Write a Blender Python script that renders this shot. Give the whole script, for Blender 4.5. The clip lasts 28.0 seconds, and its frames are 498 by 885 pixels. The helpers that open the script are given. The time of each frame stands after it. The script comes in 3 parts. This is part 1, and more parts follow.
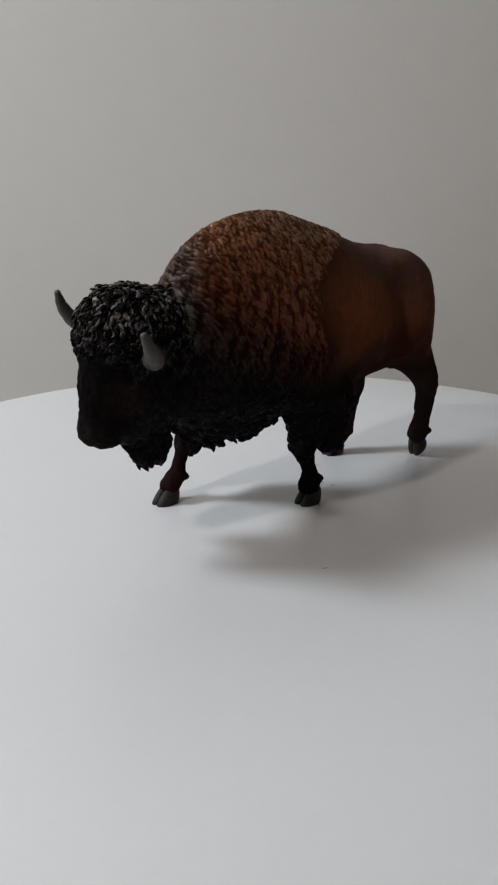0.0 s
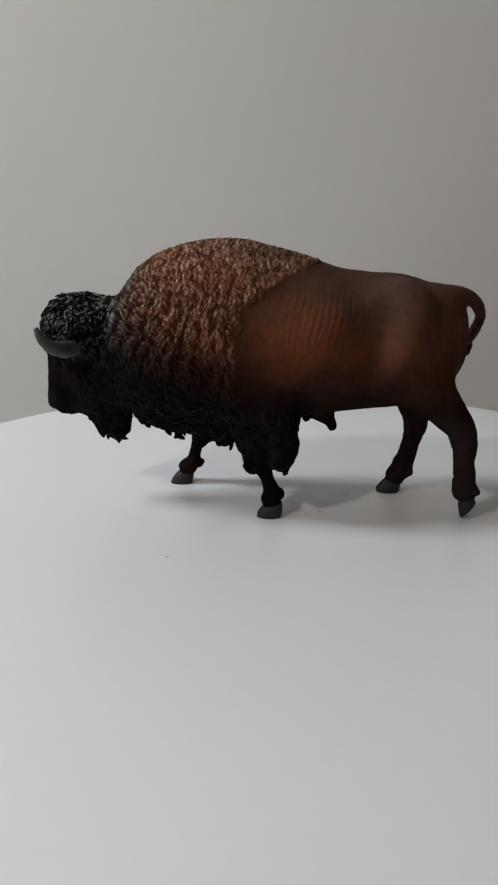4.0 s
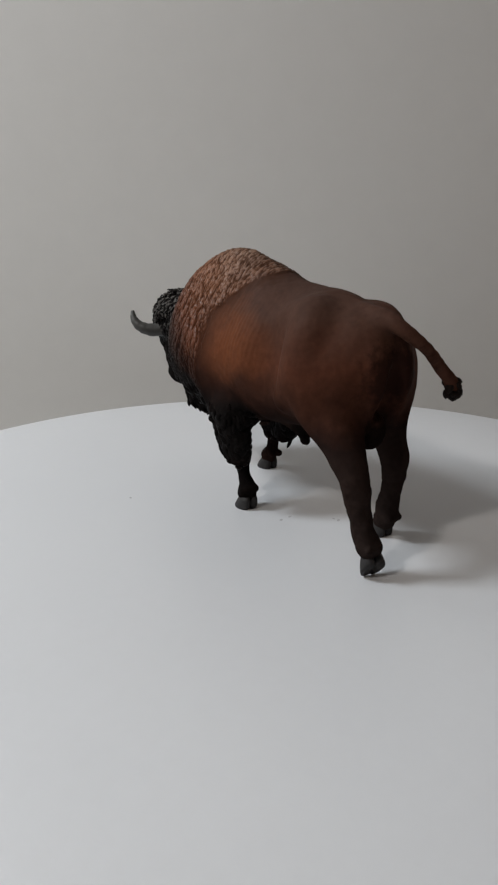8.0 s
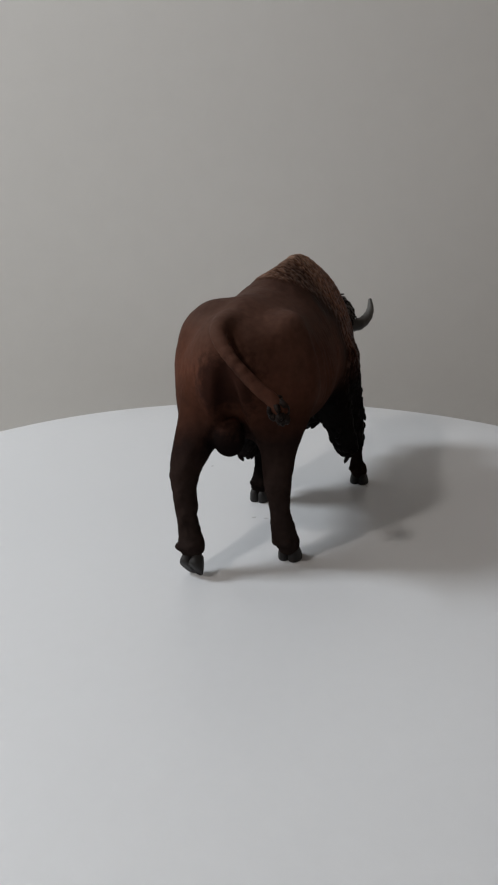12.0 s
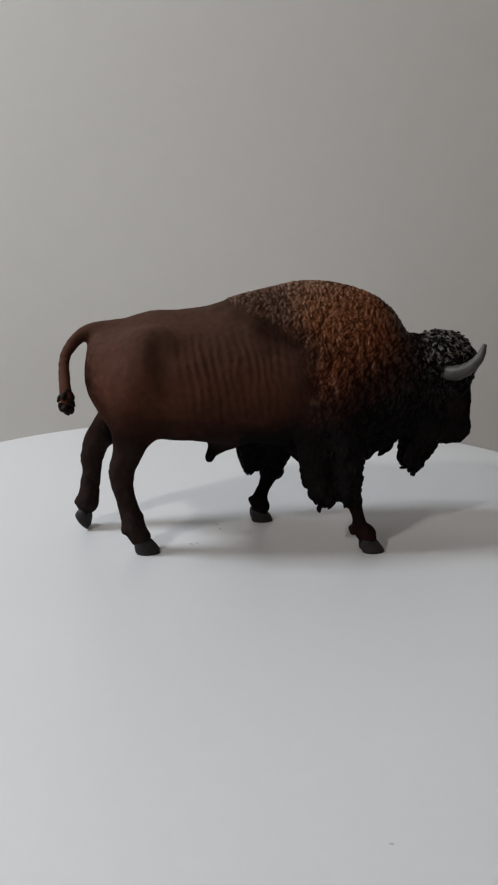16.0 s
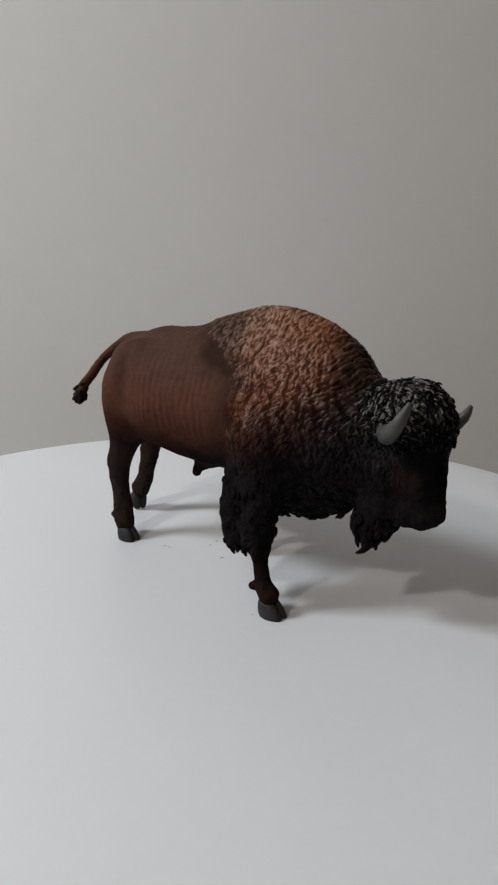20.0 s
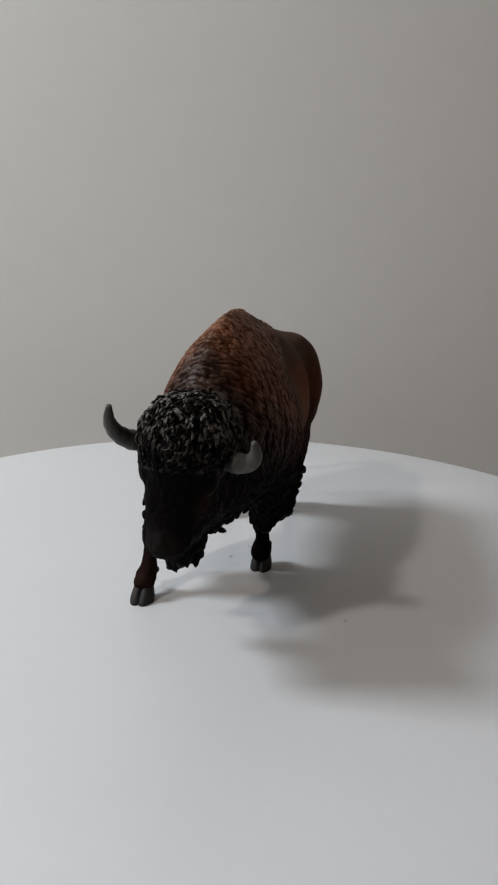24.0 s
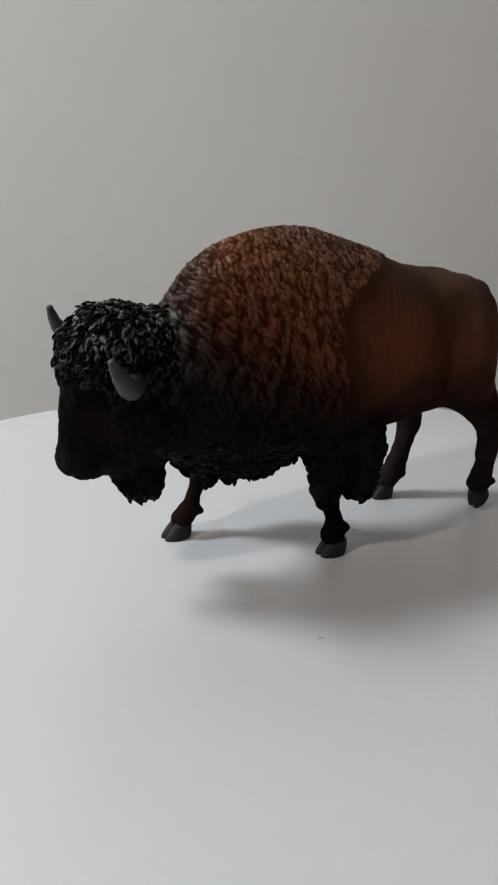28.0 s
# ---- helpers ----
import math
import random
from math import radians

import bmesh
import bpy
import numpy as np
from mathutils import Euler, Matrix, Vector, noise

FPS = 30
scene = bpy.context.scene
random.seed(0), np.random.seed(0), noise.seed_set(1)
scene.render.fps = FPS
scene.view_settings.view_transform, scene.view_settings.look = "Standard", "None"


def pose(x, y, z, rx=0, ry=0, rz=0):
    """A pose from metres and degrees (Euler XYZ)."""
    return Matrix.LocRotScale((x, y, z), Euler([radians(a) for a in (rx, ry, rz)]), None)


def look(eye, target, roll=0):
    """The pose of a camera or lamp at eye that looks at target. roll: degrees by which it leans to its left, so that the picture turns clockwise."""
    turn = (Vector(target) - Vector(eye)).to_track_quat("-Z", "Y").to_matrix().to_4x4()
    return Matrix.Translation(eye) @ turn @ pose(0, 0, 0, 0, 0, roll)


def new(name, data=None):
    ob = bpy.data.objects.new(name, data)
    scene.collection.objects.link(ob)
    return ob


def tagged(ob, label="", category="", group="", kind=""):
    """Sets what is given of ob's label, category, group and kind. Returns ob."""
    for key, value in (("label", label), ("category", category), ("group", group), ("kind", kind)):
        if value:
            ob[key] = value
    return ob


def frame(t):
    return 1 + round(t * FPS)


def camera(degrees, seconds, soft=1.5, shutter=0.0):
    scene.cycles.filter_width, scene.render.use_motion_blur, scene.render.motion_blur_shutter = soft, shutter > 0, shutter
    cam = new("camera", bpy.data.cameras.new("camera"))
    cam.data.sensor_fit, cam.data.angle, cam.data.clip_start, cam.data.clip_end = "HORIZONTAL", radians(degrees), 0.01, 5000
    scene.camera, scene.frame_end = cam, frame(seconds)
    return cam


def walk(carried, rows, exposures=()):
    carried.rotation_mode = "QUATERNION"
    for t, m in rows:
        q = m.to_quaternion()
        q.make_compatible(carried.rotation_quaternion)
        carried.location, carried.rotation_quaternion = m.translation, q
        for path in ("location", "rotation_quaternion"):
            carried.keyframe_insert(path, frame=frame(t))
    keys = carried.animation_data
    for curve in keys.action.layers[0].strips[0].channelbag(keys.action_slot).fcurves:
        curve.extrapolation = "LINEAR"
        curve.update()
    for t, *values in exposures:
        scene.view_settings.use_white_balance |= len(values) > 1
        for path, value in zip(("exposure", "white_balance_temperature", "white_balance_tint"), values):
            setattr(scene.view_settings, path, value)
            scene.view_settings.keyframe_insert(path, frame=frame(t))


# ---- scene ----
cam = camera(39.20, 28.0, soft=2.2)
# the camera's own slow brightening and darkening: seconds, stops
EXPOSURES = [(0, -0.04), (2, -0.04), (5, -0.07), (7, -0.09), (9, -0.13), (12, -0.13), (16, -0.05), (18, -0.05), (19.5, 0.0), (28, 0.0)]
PATH = [
    (0, (-0.0158, -0.2367, 0.0969), (-0.0158, 0.4453, -0.1341), 0.55),
    (0.5, (-0.0159, -0.2384, 0.0982), (-0.0159, 0.4435, -0.1329), 0.47),
    (1, (-0.0142, -0.2406, 0.0983), (-0.0142, 0.4416, -0.1321), 0.10),
    (1.5, (-0.014, -0.2423, 0.101), (-0.014, 0.4417, -0.1239), 0.18),
    (2, (-0.0161, -0.2416, 0.1009), (-0.0161, 0.4426, -0.1232), 0.31),
    (2.5, (-0.0157, -0.244, 0.1003), (-0.0157, 0.4419, -0.1187), 0.24),
    (4.5, (-0.0132, -0.246, 0.1003), (-0.0132, 0.4412, -0.1142), -0.11),
    (5, (-0.0117, -0.247, 0.1001), (-0.0117, 0.4409, -0.1124), -0.07),
    (5.5, (-0.0112, -0.2488, 0.1007), (-0.0112, 0.4402, -0.1083), -0.12),
    (6, (-0.0114, -0.2504, 0.1014), (-0.0114, 0.4389, -0.1067), 0.01),
    (6.5, (-0.0126, -0.2531, 0.1027), (-0.0126, 0.4361, -0.1055), 0.33),
    (7, (-0.0132, -0.2536, 0.1025), (-0.0132, 0.4355, -0.1062), 0.28),
    (7.5, (-0.0136, -0.2536, 0.1023), (-0.0136, 0.4352, -0.1072), 0.20),
    (8, (-0.0134, -0.2532, 0.101), (-0.0134, 0.4366, -0.1055), -0.06),
    (8.5, (-0.0126, -0.2534, 0.1018), (-0.0126, 0.436, -0.1059), -0.01),
    (9, (-0.0123, -0.254, 0.1022), (-0.0123, 0.4353, -0.1057), 0.08),
    (9.5, (-0.0124, -0.2552, 0.1023), (-0.0124, 0.4344, -0.1048), 0.11),
    (10, (-0.0121, -0.2558, 0.1032), (-0.0121, 0.4336, -0.1044), 0.26),
    (10.5, (-0.0147, -0.2586, 0.1075), (-0.0147, 0.4304, -0.1015), 0.48),
    (11, (-0.015, -0.2591, 0.1067), (-0.015, 0.4298, -0.1027), 0.48),
    (11.5, (-0.0155, -0.2559, 0.105), (-0.0155, 0.4332, -0.1037), 0.74),
    (12, (-0.0151, -0.2541, 0.1033), (-0.0151, 0.4356, -0.1033), 0.74),
    (12.5, (-0.0149, -0.2531, 0.1017), (-0.0149, 0.4371, -0.1032), 0.68),
    (14.5, (-0.0106, -0.2518, 0.1028), (-0.0106, 0.4389, -0.1006), 0.66),
    (15, (-0.0101, -0.2507, 0.1048), (-0.0101, 0.4409, -0.0954), 1.00),
    (15.5, (-0.0068, -0.2517, 0.108), (-0.0068, 0.4406, -0.0898), 1.21),
    (16, (-0.0012, -0.2517, 0.1081), (-0.0012, 0.4408, -0.0891), 1.23),
    (16.5, (-0.0001, -0.2509, 0.1078), (-0.0001, 0.4421, -0.0877), 1.09),
    (17, (0.0068, -0.2518, 0.1066), (0.0068, 0.4418, -0.0866), 1.16),
    (17.5, (0.0076, -0.2493, 0.1063), (0.0076, 0.4441, -0.0874), 1.06),
    (18, (0.0095, -0.2501, 0.1063), (0.0095, 0.4437, -0.0863), 1.03),
    (18.5, (0.0105, -0.2484, 0.1101), (0.0105, 0.4458, -0.0811), 0.91),
    (19, (0.0104, -0.2483, 0.1143), (0.0104, 0.4463, -0.0754), 1.09),
    (19.5, (0.0105, -0.2466, 0.1159), (0.0105, 0.4478, -0.0744), 1.20),
    (20, (0.0095, -0.2459, 0.1136), (0.0095, 0.4481, -0.0781), 1.07),
    (20.5, (0.0109, -0.2456, 0.1141), (0.0109, 0.448, -0.0789), 0.84),
    (21, (0.0104, -0.2451, 0.1124), (0.0104, 0.4479, -0.083), 0.77),
    (21.5, (0.0134, -0.2456, 0.1124), (0.0134, 0.4485, -0.0787), 0.85),
    (22, (0.0132, -0.2454, 0.1122), (0.0132, 0.4508, -0.0713), 0.85),
    (22.5, (0.0132, -0.2448, 0.1124), (0.0132, 0.4503, -0.0753), 1.00),
    (24.5, (0.0029, -0.2527, 0.1126), (0.0029, 0.4433, -0.0716), 1.56),
    (25, (0.001, -0.255, 0.1141), (0.001, 0.4414, -0.0687), 1.55),
    (25.5, (-0.0009, -0.2556, 0.1131), (-0.0009, 0.4404, -0.071), 1.55),
    (26, (-0.005, -0.2558, 0.1124), (-0.005, 0.4397, -0.0737), 1.48),
    (26.5, (-0.0125, -0.2501, 0.1124), (-0.0125, 0.4462, -0.071), 1.85),
    (27, (-0.018, -0.2349, 0.1066), (-0.018, 0.4576, -0.0906), 2.15),
    (27.5, (-0.0211, -0.2167, 0.1007), (-0.0211, 0.4702, -0.115), 2.17),
    (28, (-0.0242, -0.2092, 0.0984), (-0.0242, 0.475, -0.1257), 2.05),
]
walk(cam, [(t, look(eye, target, roll)) for t, eye, target, roll in PATH], exposures=EXPOSURES)

# turn of the turntable and of the figurine on it: seconds, degrees
SPIN = [(0, -135.99), (0.5, -137.54), (1, -147.78), (1.5, -152.06), (2, -161.62), (2.5, -165.54), (4.5, -193.30), (5, -203.98), (5.5, -209.05), (6, -216.05), (6.5, -221.85), (7, -226.97), (7.5, -236.42), (8, -238.72), (8.5, -250.44), (9, -250.85), (9.5, -259.39), (10, -260.11), (10.5, -275.17), (11, -278.81), (11.5, -290.05), (12, -290.2), (12.5, -307.24), (14.5, -334.06), (15, -338.43), (15.5, -348.51), (16, -351.97), (16.5, -361.27), (17, -360.96), (17.5, -371.83), (18, -372.7), (18.5, -384.68), (19, -387.62), (19.5, -401.94), (20, -402.5), (20.5, -413.40), (21, -417.41), (21.5, -428.18), (22, -432.5), (22.5, -440.43), (24.5, -474.73), (25, -487.6), (25.5, -491.15), (26, -506.28), (26.5, -506.35), (27, -506.54), (27.5, -506.42), (28, -506.34)]
AXIS = (0.00822, 0.00365)  # the turntable's centre in the figurine's own space


# ---- world and light ----
def lights():
    world = bpy.data.worlds.new("world")
    scene.world = world
    world.use_nodes = True
    nt = world.node_tree
    sky = nt.nodes.new("ShaderNodeTexSky")
    sky.sky_type, sky.sun_disc = "NISHITA", False
    sky.sun_elevation, sky.sun_rotation = radians(35), radians(250)
    bg = nt.nodes["Background"]
    nt.links.new(sky.outputs["Color"], bg.inputs["Color"])
    bg.inputs["Strength"].default_value = 0.1

    def area(name, eye, target, sx, sy, watts, colour):
        data = bpy.data.lights.new(name, "AREA")
        data.shape, data.size, data.size_y = "RECTANGLE", sx, sy
        data.energy, data.color = watts, colour
        ob = new(name, data)
        ob.matrix_world = look(eye, target)

    area("window_light", (-0.815, -0.03, 0.79), (0.0, -0.02, 0.0), 0.23, 0.27, 7.7, (0.91, 0.967, 1.01))
    area("ceiling_lamp_light", (-0.565, -0.594, 0.735), (0, 0, 0), 0.07, 0.07, 2.9, (1.0, 0.93, 0.87))


lights()


# ---- materials ----
def shader(name, rough=0.6, spec=0.4, metal=0.0):
    m = bpy.data.materials.new(name)
    m.use_nodes = True
    b = m.node_tree.nodes["Principled BSDF"]
    b.inputs["Roughness"].default_value = rough
    b.inputs["Specular IOR Level"].default_value = spec
    b.inputs["Metallic"].default_value = metal
    return m, m.node_tree, b


def node(nt, kind, **values):
    n = nt.nodes.new(kind)
    for key, v in values.items():
        key = key.replace("_", " ")
        n.inputs[key].default_value = v
    return n


def ramp(nt, source, stops):
    r = nt.nodes.new("ShaderNodeValToRGB")
    els = r.color_ramp.elements
    while len(els) < len(stops):
        els.new(0.5)
    for e, (p, c) in zip(els, stops):
        e.position = p
        e.color = (*c, 1) if len(c) == 3 else c
    nt.links.new(source, r.inputs["Fac"])
    return r.outputs["Color"]


def grey(v):
    return (v, v, v)


def mix(nt, fac, a, b, mode="MIX"):
    n = nt.nodes.new("ShaderNodeMix")
    n.data_type, n.blend_type = "RGBA", mode
    for sock, v in ((n.inputs["Factor"], fac), (n.inputs["A"], a), (n.inputs["B"], b)):
        if hasattr(v, "links"):
            nt.links.new(v, sock)
        elif isinstance(v, tuple):
            sock.default_value = (*v, 1)
        else:
            sock.default_value = v
    return n.outputs["Result"]


def calc(nt, op, a, b=None):
    n = nt.nodes.new("ShaderNodeMath")
    n.operation = op
    for sock, v in zip(n.inputs, (a, b)):
        if v is None:
            continue
        if hasattr(v, "links"):
            nt.links.new(v, sock)
        else:
            sock.default_value = v
    return n.outputs["Value"]


def fine_noise(nt, vec, scale, detail=3.0, rough=0.55):
    n = node(nt, "ShaderNodeTexNoise", Scale=scale, Detail=detail, Roughness=rough)
    nt.links.new(vec, n.inputs["Vector"])
    return n.outputs["Fac"]


def bump(nt, b, height, strength, distance):
    n = node(nt, "ShaderNodeBump", Strength=strength, Distance=distance)
    nt.links.new(height, n.inputs["Height"])
    nt.links.new(n.outputs["Normal"], b.inputs["Normal"])


def object_space(nt):
    return nt.nodes.new("ShaderNodeTexCoord").outputs["Object"]


def plain_material(name, dark, light, rough, spec, scale, relief, relief_scale=None, blotch=6.0):
    m, nt, b = shader(name, rough, spec)
    vec = object_space(nt)
    big = fine_noise(nt, vec, blotch, 2)
    small = fine_noise(nt, vec, scale, 4)
    fac = calc(nt, "ADD", calc(nt, "MULTIPLY", big, 0.6), calc(nt, "MULTIPLY", small, 0.4))
    nt.links.new(ramp(nt, fac, [(0.3, dark), (0.7, light)]), b.inputs["Base Color"])
    r = ramp(nt, small, [(0.25, grey(max(rough - 0.08, 0.05))), (0.75, grey(min(rough + 0.08, 1)))])
    nt.links.new(r, b.inputs["Roughness"])
    bump(nt, b, fine_noise(nt, vec, relief_scale or scale * 2, 3), 0.4, relief)
    return m


WALL = plain_material("wall_paint", (0.635, 0.628, 0.612), (0.675, 0.668, 0.652), 0.8, 0.25, 60, 0.0002, 200, 1.3)
CEILING = plain_material("ceiling_paint", (0.74, 0.735, 0.72), (0.78, 0.775, 0.76), 0.85, 0.2, 40, 0.0005, 160)
FLOOR = plain_material("floor_boards", (0.28, 0.20, 0.135), (0.37, 0.27, 0.185), 0.5, 0.4, 20, 0.0005)
DESK = plain_material("desk_laminate", (0.50, 0.48, 0.45), (0.56, 0.54, 0.51), 0.5, 0.4, 60, 0.0002)
DISC = plain_material("white_plastic", (0.690, 0.702, 0.722), (0.720, 0.732, 0.752), 0.38, 1.0, 220, 0.00006, 900, 9)
RUBBER = plain_material("grey_rubber", (0.05, 0.05, 0.05), (0.07, 0.07, 0.07), 0.8, 0.3, 200, 0.0001)
CRUMB = plain_material("dust", (0.50, 0.50, 0.51), (0.56, 0.56, 0.57), 0.9, 0.1, 900, 0.00002)
# unseen walls, tinted so that they bounce warm fill into the scene
WARM = plain_material("beige_fill_wall", (0.70, 0.635, 0.56), (0.75, 0.685, 0.61), 0.8, 0.25, 60, 0.0002, 200, 1.3)
DUN = plain_material("brown_bounce_wall", (0.60, 0.455, 0.36), (0.65, 0.50, 0.40), 0.8, 0.25, 60, 0.0002, 200, 1.3)
FRAME = plain_material("window_paint", (0.74, 0.74, 0.72), (0.79, 0.79, 0.77), 0.4, 0.5, 60, 0.0002)
HORN = plain_material("horn_paint", (0.034, 0.033, 0.031), (0.088, 0.085, 0.080), 0.5, 0.3, 420, 0.00012, 900, 130)
HOOF = plain_material("hoof_paint", (0.013, 0.012, 0.012), (0.034, 0.032, 0.0315), 0.6, 0.2, 500, 0.00012, 1100, 150)
EYE, _, _eye = shader("eye_gloss", 0.3, 0.4)
_eye.inputs["Base Color"].default_value = (0.008, 0.006, 0.005, 1)


def coat_material(name):
    """Air-brushed vinyl: rust brown on the hump, umber on the hindquarters, black mane, legs and head; dry-brushed
    tips, with the hair's lit ridges and shaded recesses put into the colour by relief.
    """
    m, nt, b = shader(name, 0.6, 0.15)
    vec = object_space(nt)
    sep = nt.nodes.new("ShaderNodeSeparateXYZ")
    nt.links.new(vec, sep.inputs[0])
    x, z = sep.outputs["X"], sep.outputs["Z"]
    drift = calc(nt, "MULTIPLY", calc(nt, "SUBTRACT", fine_noise(nt, vec, 70, 3), 0.5), 0.016)
    zz = calc(nt, "ADD", z, drift)
    xx = calc(nt, "ADD", x, drift)
    tall = calc(nt, "DIVIDE", zz, 0.1)
    # hindquarters: umber above, near black on the legs, a rust patch on the flank
    rear = ramp(nt, tall, [(0.08, (0.0247, 0.0175, 0.0156)), (0.36, (0.0273, 0.0175, 0.0149)), (0.42, (0.0195, 0.0117, 0.0101)), (0.53, (0.0585, 0.0228, 0.0140)), (0.62, (0.0949, 0.0345, 0.0202)), (0.76, (0.0780, 0.0384, 0.0270)), (0.88, (0.0650, 0.0358, 0.0276))])
    dx = calc(nt, "DIVIDE", calc(nt, "SUBTRACT", xx, 0.006), 0.023)
    dz = calc(nt, "DIVIDE", calc(nt, "SUBTRACT", zz, 0.0655), 0.0155)
    far = calc(nt, "ADD", calc(nt, "MULTIPLY", dx, dx), calc(nt, "MULTIPLY", dz, dz))
    far = calc(nt, "ADD", far, ramp(nt, calc(nt, "MULTIPLY", sep.outputs["Y"], 10), [(0.0, grey(0.75)), (0.1, grey(0))]))
    rear = mix(nt, ramp(nt, far, [(0.0, grey(0.66)), (1.0, grey(0))]), rear, (0.165, 0.052, 0.0195))
    # the right flank is a greyer umber
    cool = calc(nt, "MULTIPLY", ramp(nt, calc(nt, "MULTIPLY", sep.outputs["Y"], 10), [(0.0, grey(0.6)), (0.12, grey(0))]), ramp(nt, tall, [(0.5, grey(0)), (0.64, grey(1))]))
    rear = mix(nt, cool, rear, (0.082, 0.041, 0.0305))
    # mane: black below, rust above, greyed along the crest
    # the black climbs towards the neck, and higher on the left shoulder
    climb = calc(nt, "MULTIPLY", calc(nt, "MAXIMUM", calc(nt, "SUBTRACT", xx, 0.024), 0.0), 3.9)
    left = calc(nt, "MULTIPLY", ramp(nt, calc(nt, "MULTIPLY", sep.outputs["Y"], 10), [(0.05, grey(0)), (0.16, grey(1))]), -0.01)
    level = calc(nt, "SUBTRACT", calc(nt, "SUBTRACT", tall, climb), left)
    crest = ramp(nt, tall, [(0.78, grey(0)), (0.92, grey(1))])
    level = calc(nt, "MAXIMUM", level, calc(nt, "MULTIPLY", crest, 0.84))
    deep = ramp(nt, level, [(0.42, (0.0057, 0.0048, 0.0048)), (0.54, (0.0135, 0.0060, 0.0045)), (0.66, (0.0460, 0.0149, 0.0069)), (0.84, (0.0644, 0.0236, 0.0109)), (0.97, (0.0575, 0.0287, 0.0190))])
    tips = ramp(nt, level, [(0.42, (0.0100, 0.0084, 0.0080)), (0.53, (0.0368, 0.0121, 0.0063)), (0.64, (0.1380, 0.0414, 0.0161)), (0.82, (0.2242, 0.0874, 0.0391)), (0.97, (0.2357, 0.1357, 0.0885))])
    shin = ramp(nt, tall, [(0.08, grey(1)), (0.2, grey(0))])
    shank = mix(nt, ramp(nt, calc(nt, "MULTIPLY", sep.outputs["Y"], 10), [(0.0, grey(0)), (0.1, grey(1))]), (0.021, 0.0112, 0.0090), (0.0066, 0.0052, 0.0048))
    deep = mix(nt, shin, deep, shank)
    neck = ramp(nt, calc(nt, "MULTIPLY", calc(nt, "ADD", xx, calc(nt, "MULTIPLY", zz, 0.25)), 10), [(0.74, grey(0)), (0.88, grey(1))])
    deep = mix(nt, neck, deep, (0.0060, 0.0052, 0.0052))
    tips = mix(nt, neck, tips, mix(nt, ramp(nt, tall, [(0.60, grey(0)), (0.74, grey(1))]), (0.010, 0.0088, 0.0084), mix(nt, ramp(nt, calc(nt, "MULTIPLY", xx, 10), [(0.66, grey(0)), (0.72, grey(1))]), (0.030, 0.0225, 0.0185), (0.145, 0.132, 0.12))))
    # relief drives the colour: shade painted into recesses, ridges lit and dry-brushed
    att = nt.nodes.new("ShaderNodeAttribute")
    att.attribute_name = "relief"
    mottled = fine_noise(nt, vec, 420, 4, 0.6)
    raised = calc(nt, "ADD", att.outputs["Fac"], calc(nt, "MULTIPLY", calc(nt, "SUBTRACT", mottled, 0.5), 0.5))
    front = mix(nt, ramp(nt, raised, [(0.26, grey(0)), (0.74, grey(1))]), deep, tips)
    edge = calc(nt, "ADD", xx, calc(nt, "MULTIPLY", calc(nt, "MAXIMUM", calc(nt, "SUBTRACT", zz, 0.070), 0.0), 1.35))
    # the forelegs below the belly belong to the woolly front
    edge = calc(nt, "ADD", edge, calc(nt, "MULTIPLY", ramp(nt, tall, [(0.36, grey(1)), (0.46, grey(0))]), 0.02))
    # a band of blackish brown along the mane's rear border
    upper = calc(nt, "SUBTRACT", edge, calc(nt, "MULTIPLY", calc(nt, "MAXIMUM", calc(nt, "SUBTRACT", zz, 0.068), 0.0), 0.9))
    band = ramp(nt, calc(nt, "MULTIPLY", upper, 10), [(0.24, grey(0.85)), (0.33, grey(0))])
    band = calc(nt, "MULTIPLY", band, ramp(nt, calc(nt, "MULTIPLY", sep.outputs["Y"], 10), [(0.04, grey(1)), (0.16, grey(0.35))]))
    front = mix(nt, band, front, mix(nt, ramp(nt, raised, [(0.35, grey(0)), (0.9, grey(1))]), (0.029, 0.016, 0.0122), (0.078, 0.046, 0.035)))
    base = mix(nt, ramp(nt, calc(nt, "MULTIPLY", edge, 10), [(0.13, grey(0)), (0.28, grey(1))]), rear, front)
    base = mix(nt, 0.45, base, ramp(nt, mottled, [(0.3, grey(0.45)), (0.7, grey(1.0))]), "MULTIPLY")
    # black woolly forelegs
    sleeve = calc(nt, "MULTIPLY", ramp(nt, calc(nt, "MULTIPLY", xx, 10), [(0.0, grey(0)), (0.035, grey(1))]), ramp(nt, tall, [(0.18, grey(0)), (0.24, grey(1)), (0.40, grey(1)), (0.50, grey(0))]))
    base = mix(nt, sleeve, base, (0.0085, 0.0074, 0.0072))
    # greyed muzzle, black underparts, a brown patch below each eye, and shade painted into the cleft under the tail
    for centre, reach, colour in (((0.093, 0.0066, 0.039), 0.007, (0.014, 0.0125, 0.012)), ((-0.0435, 0.0074, 0.0405), 0.0095, (0.006, 0.0045, 0.0042)), ((-0.0065, 0.0054, 0.0315), 0.008, (0.008, 0.006, 0.0055)), ((-0.0525, 0.0050, 0.0600), 0.013, (0.022, 0.0095, 0.0072)), ((0.086, 0.015, 0.050), 0.006, (0.015, 0.0098, 0.0085)), ((0.086, 0.000, 0.0505), 0.006, (0.015, 0.0098, 0.0085))):
        d = nt.nodes.new("ShaderNodeVectorMath")
        d.operation = "DISTANCE"
        nt.links.new(vec, d.inputs[0])
        d.inputs[1].default_value = centre
        near = calc(nt, "ADD", calc(nt, "DIVIDE", d.outputs["Value"], reach), calc(nt, "SUBTRACT", mottled, 0.5))
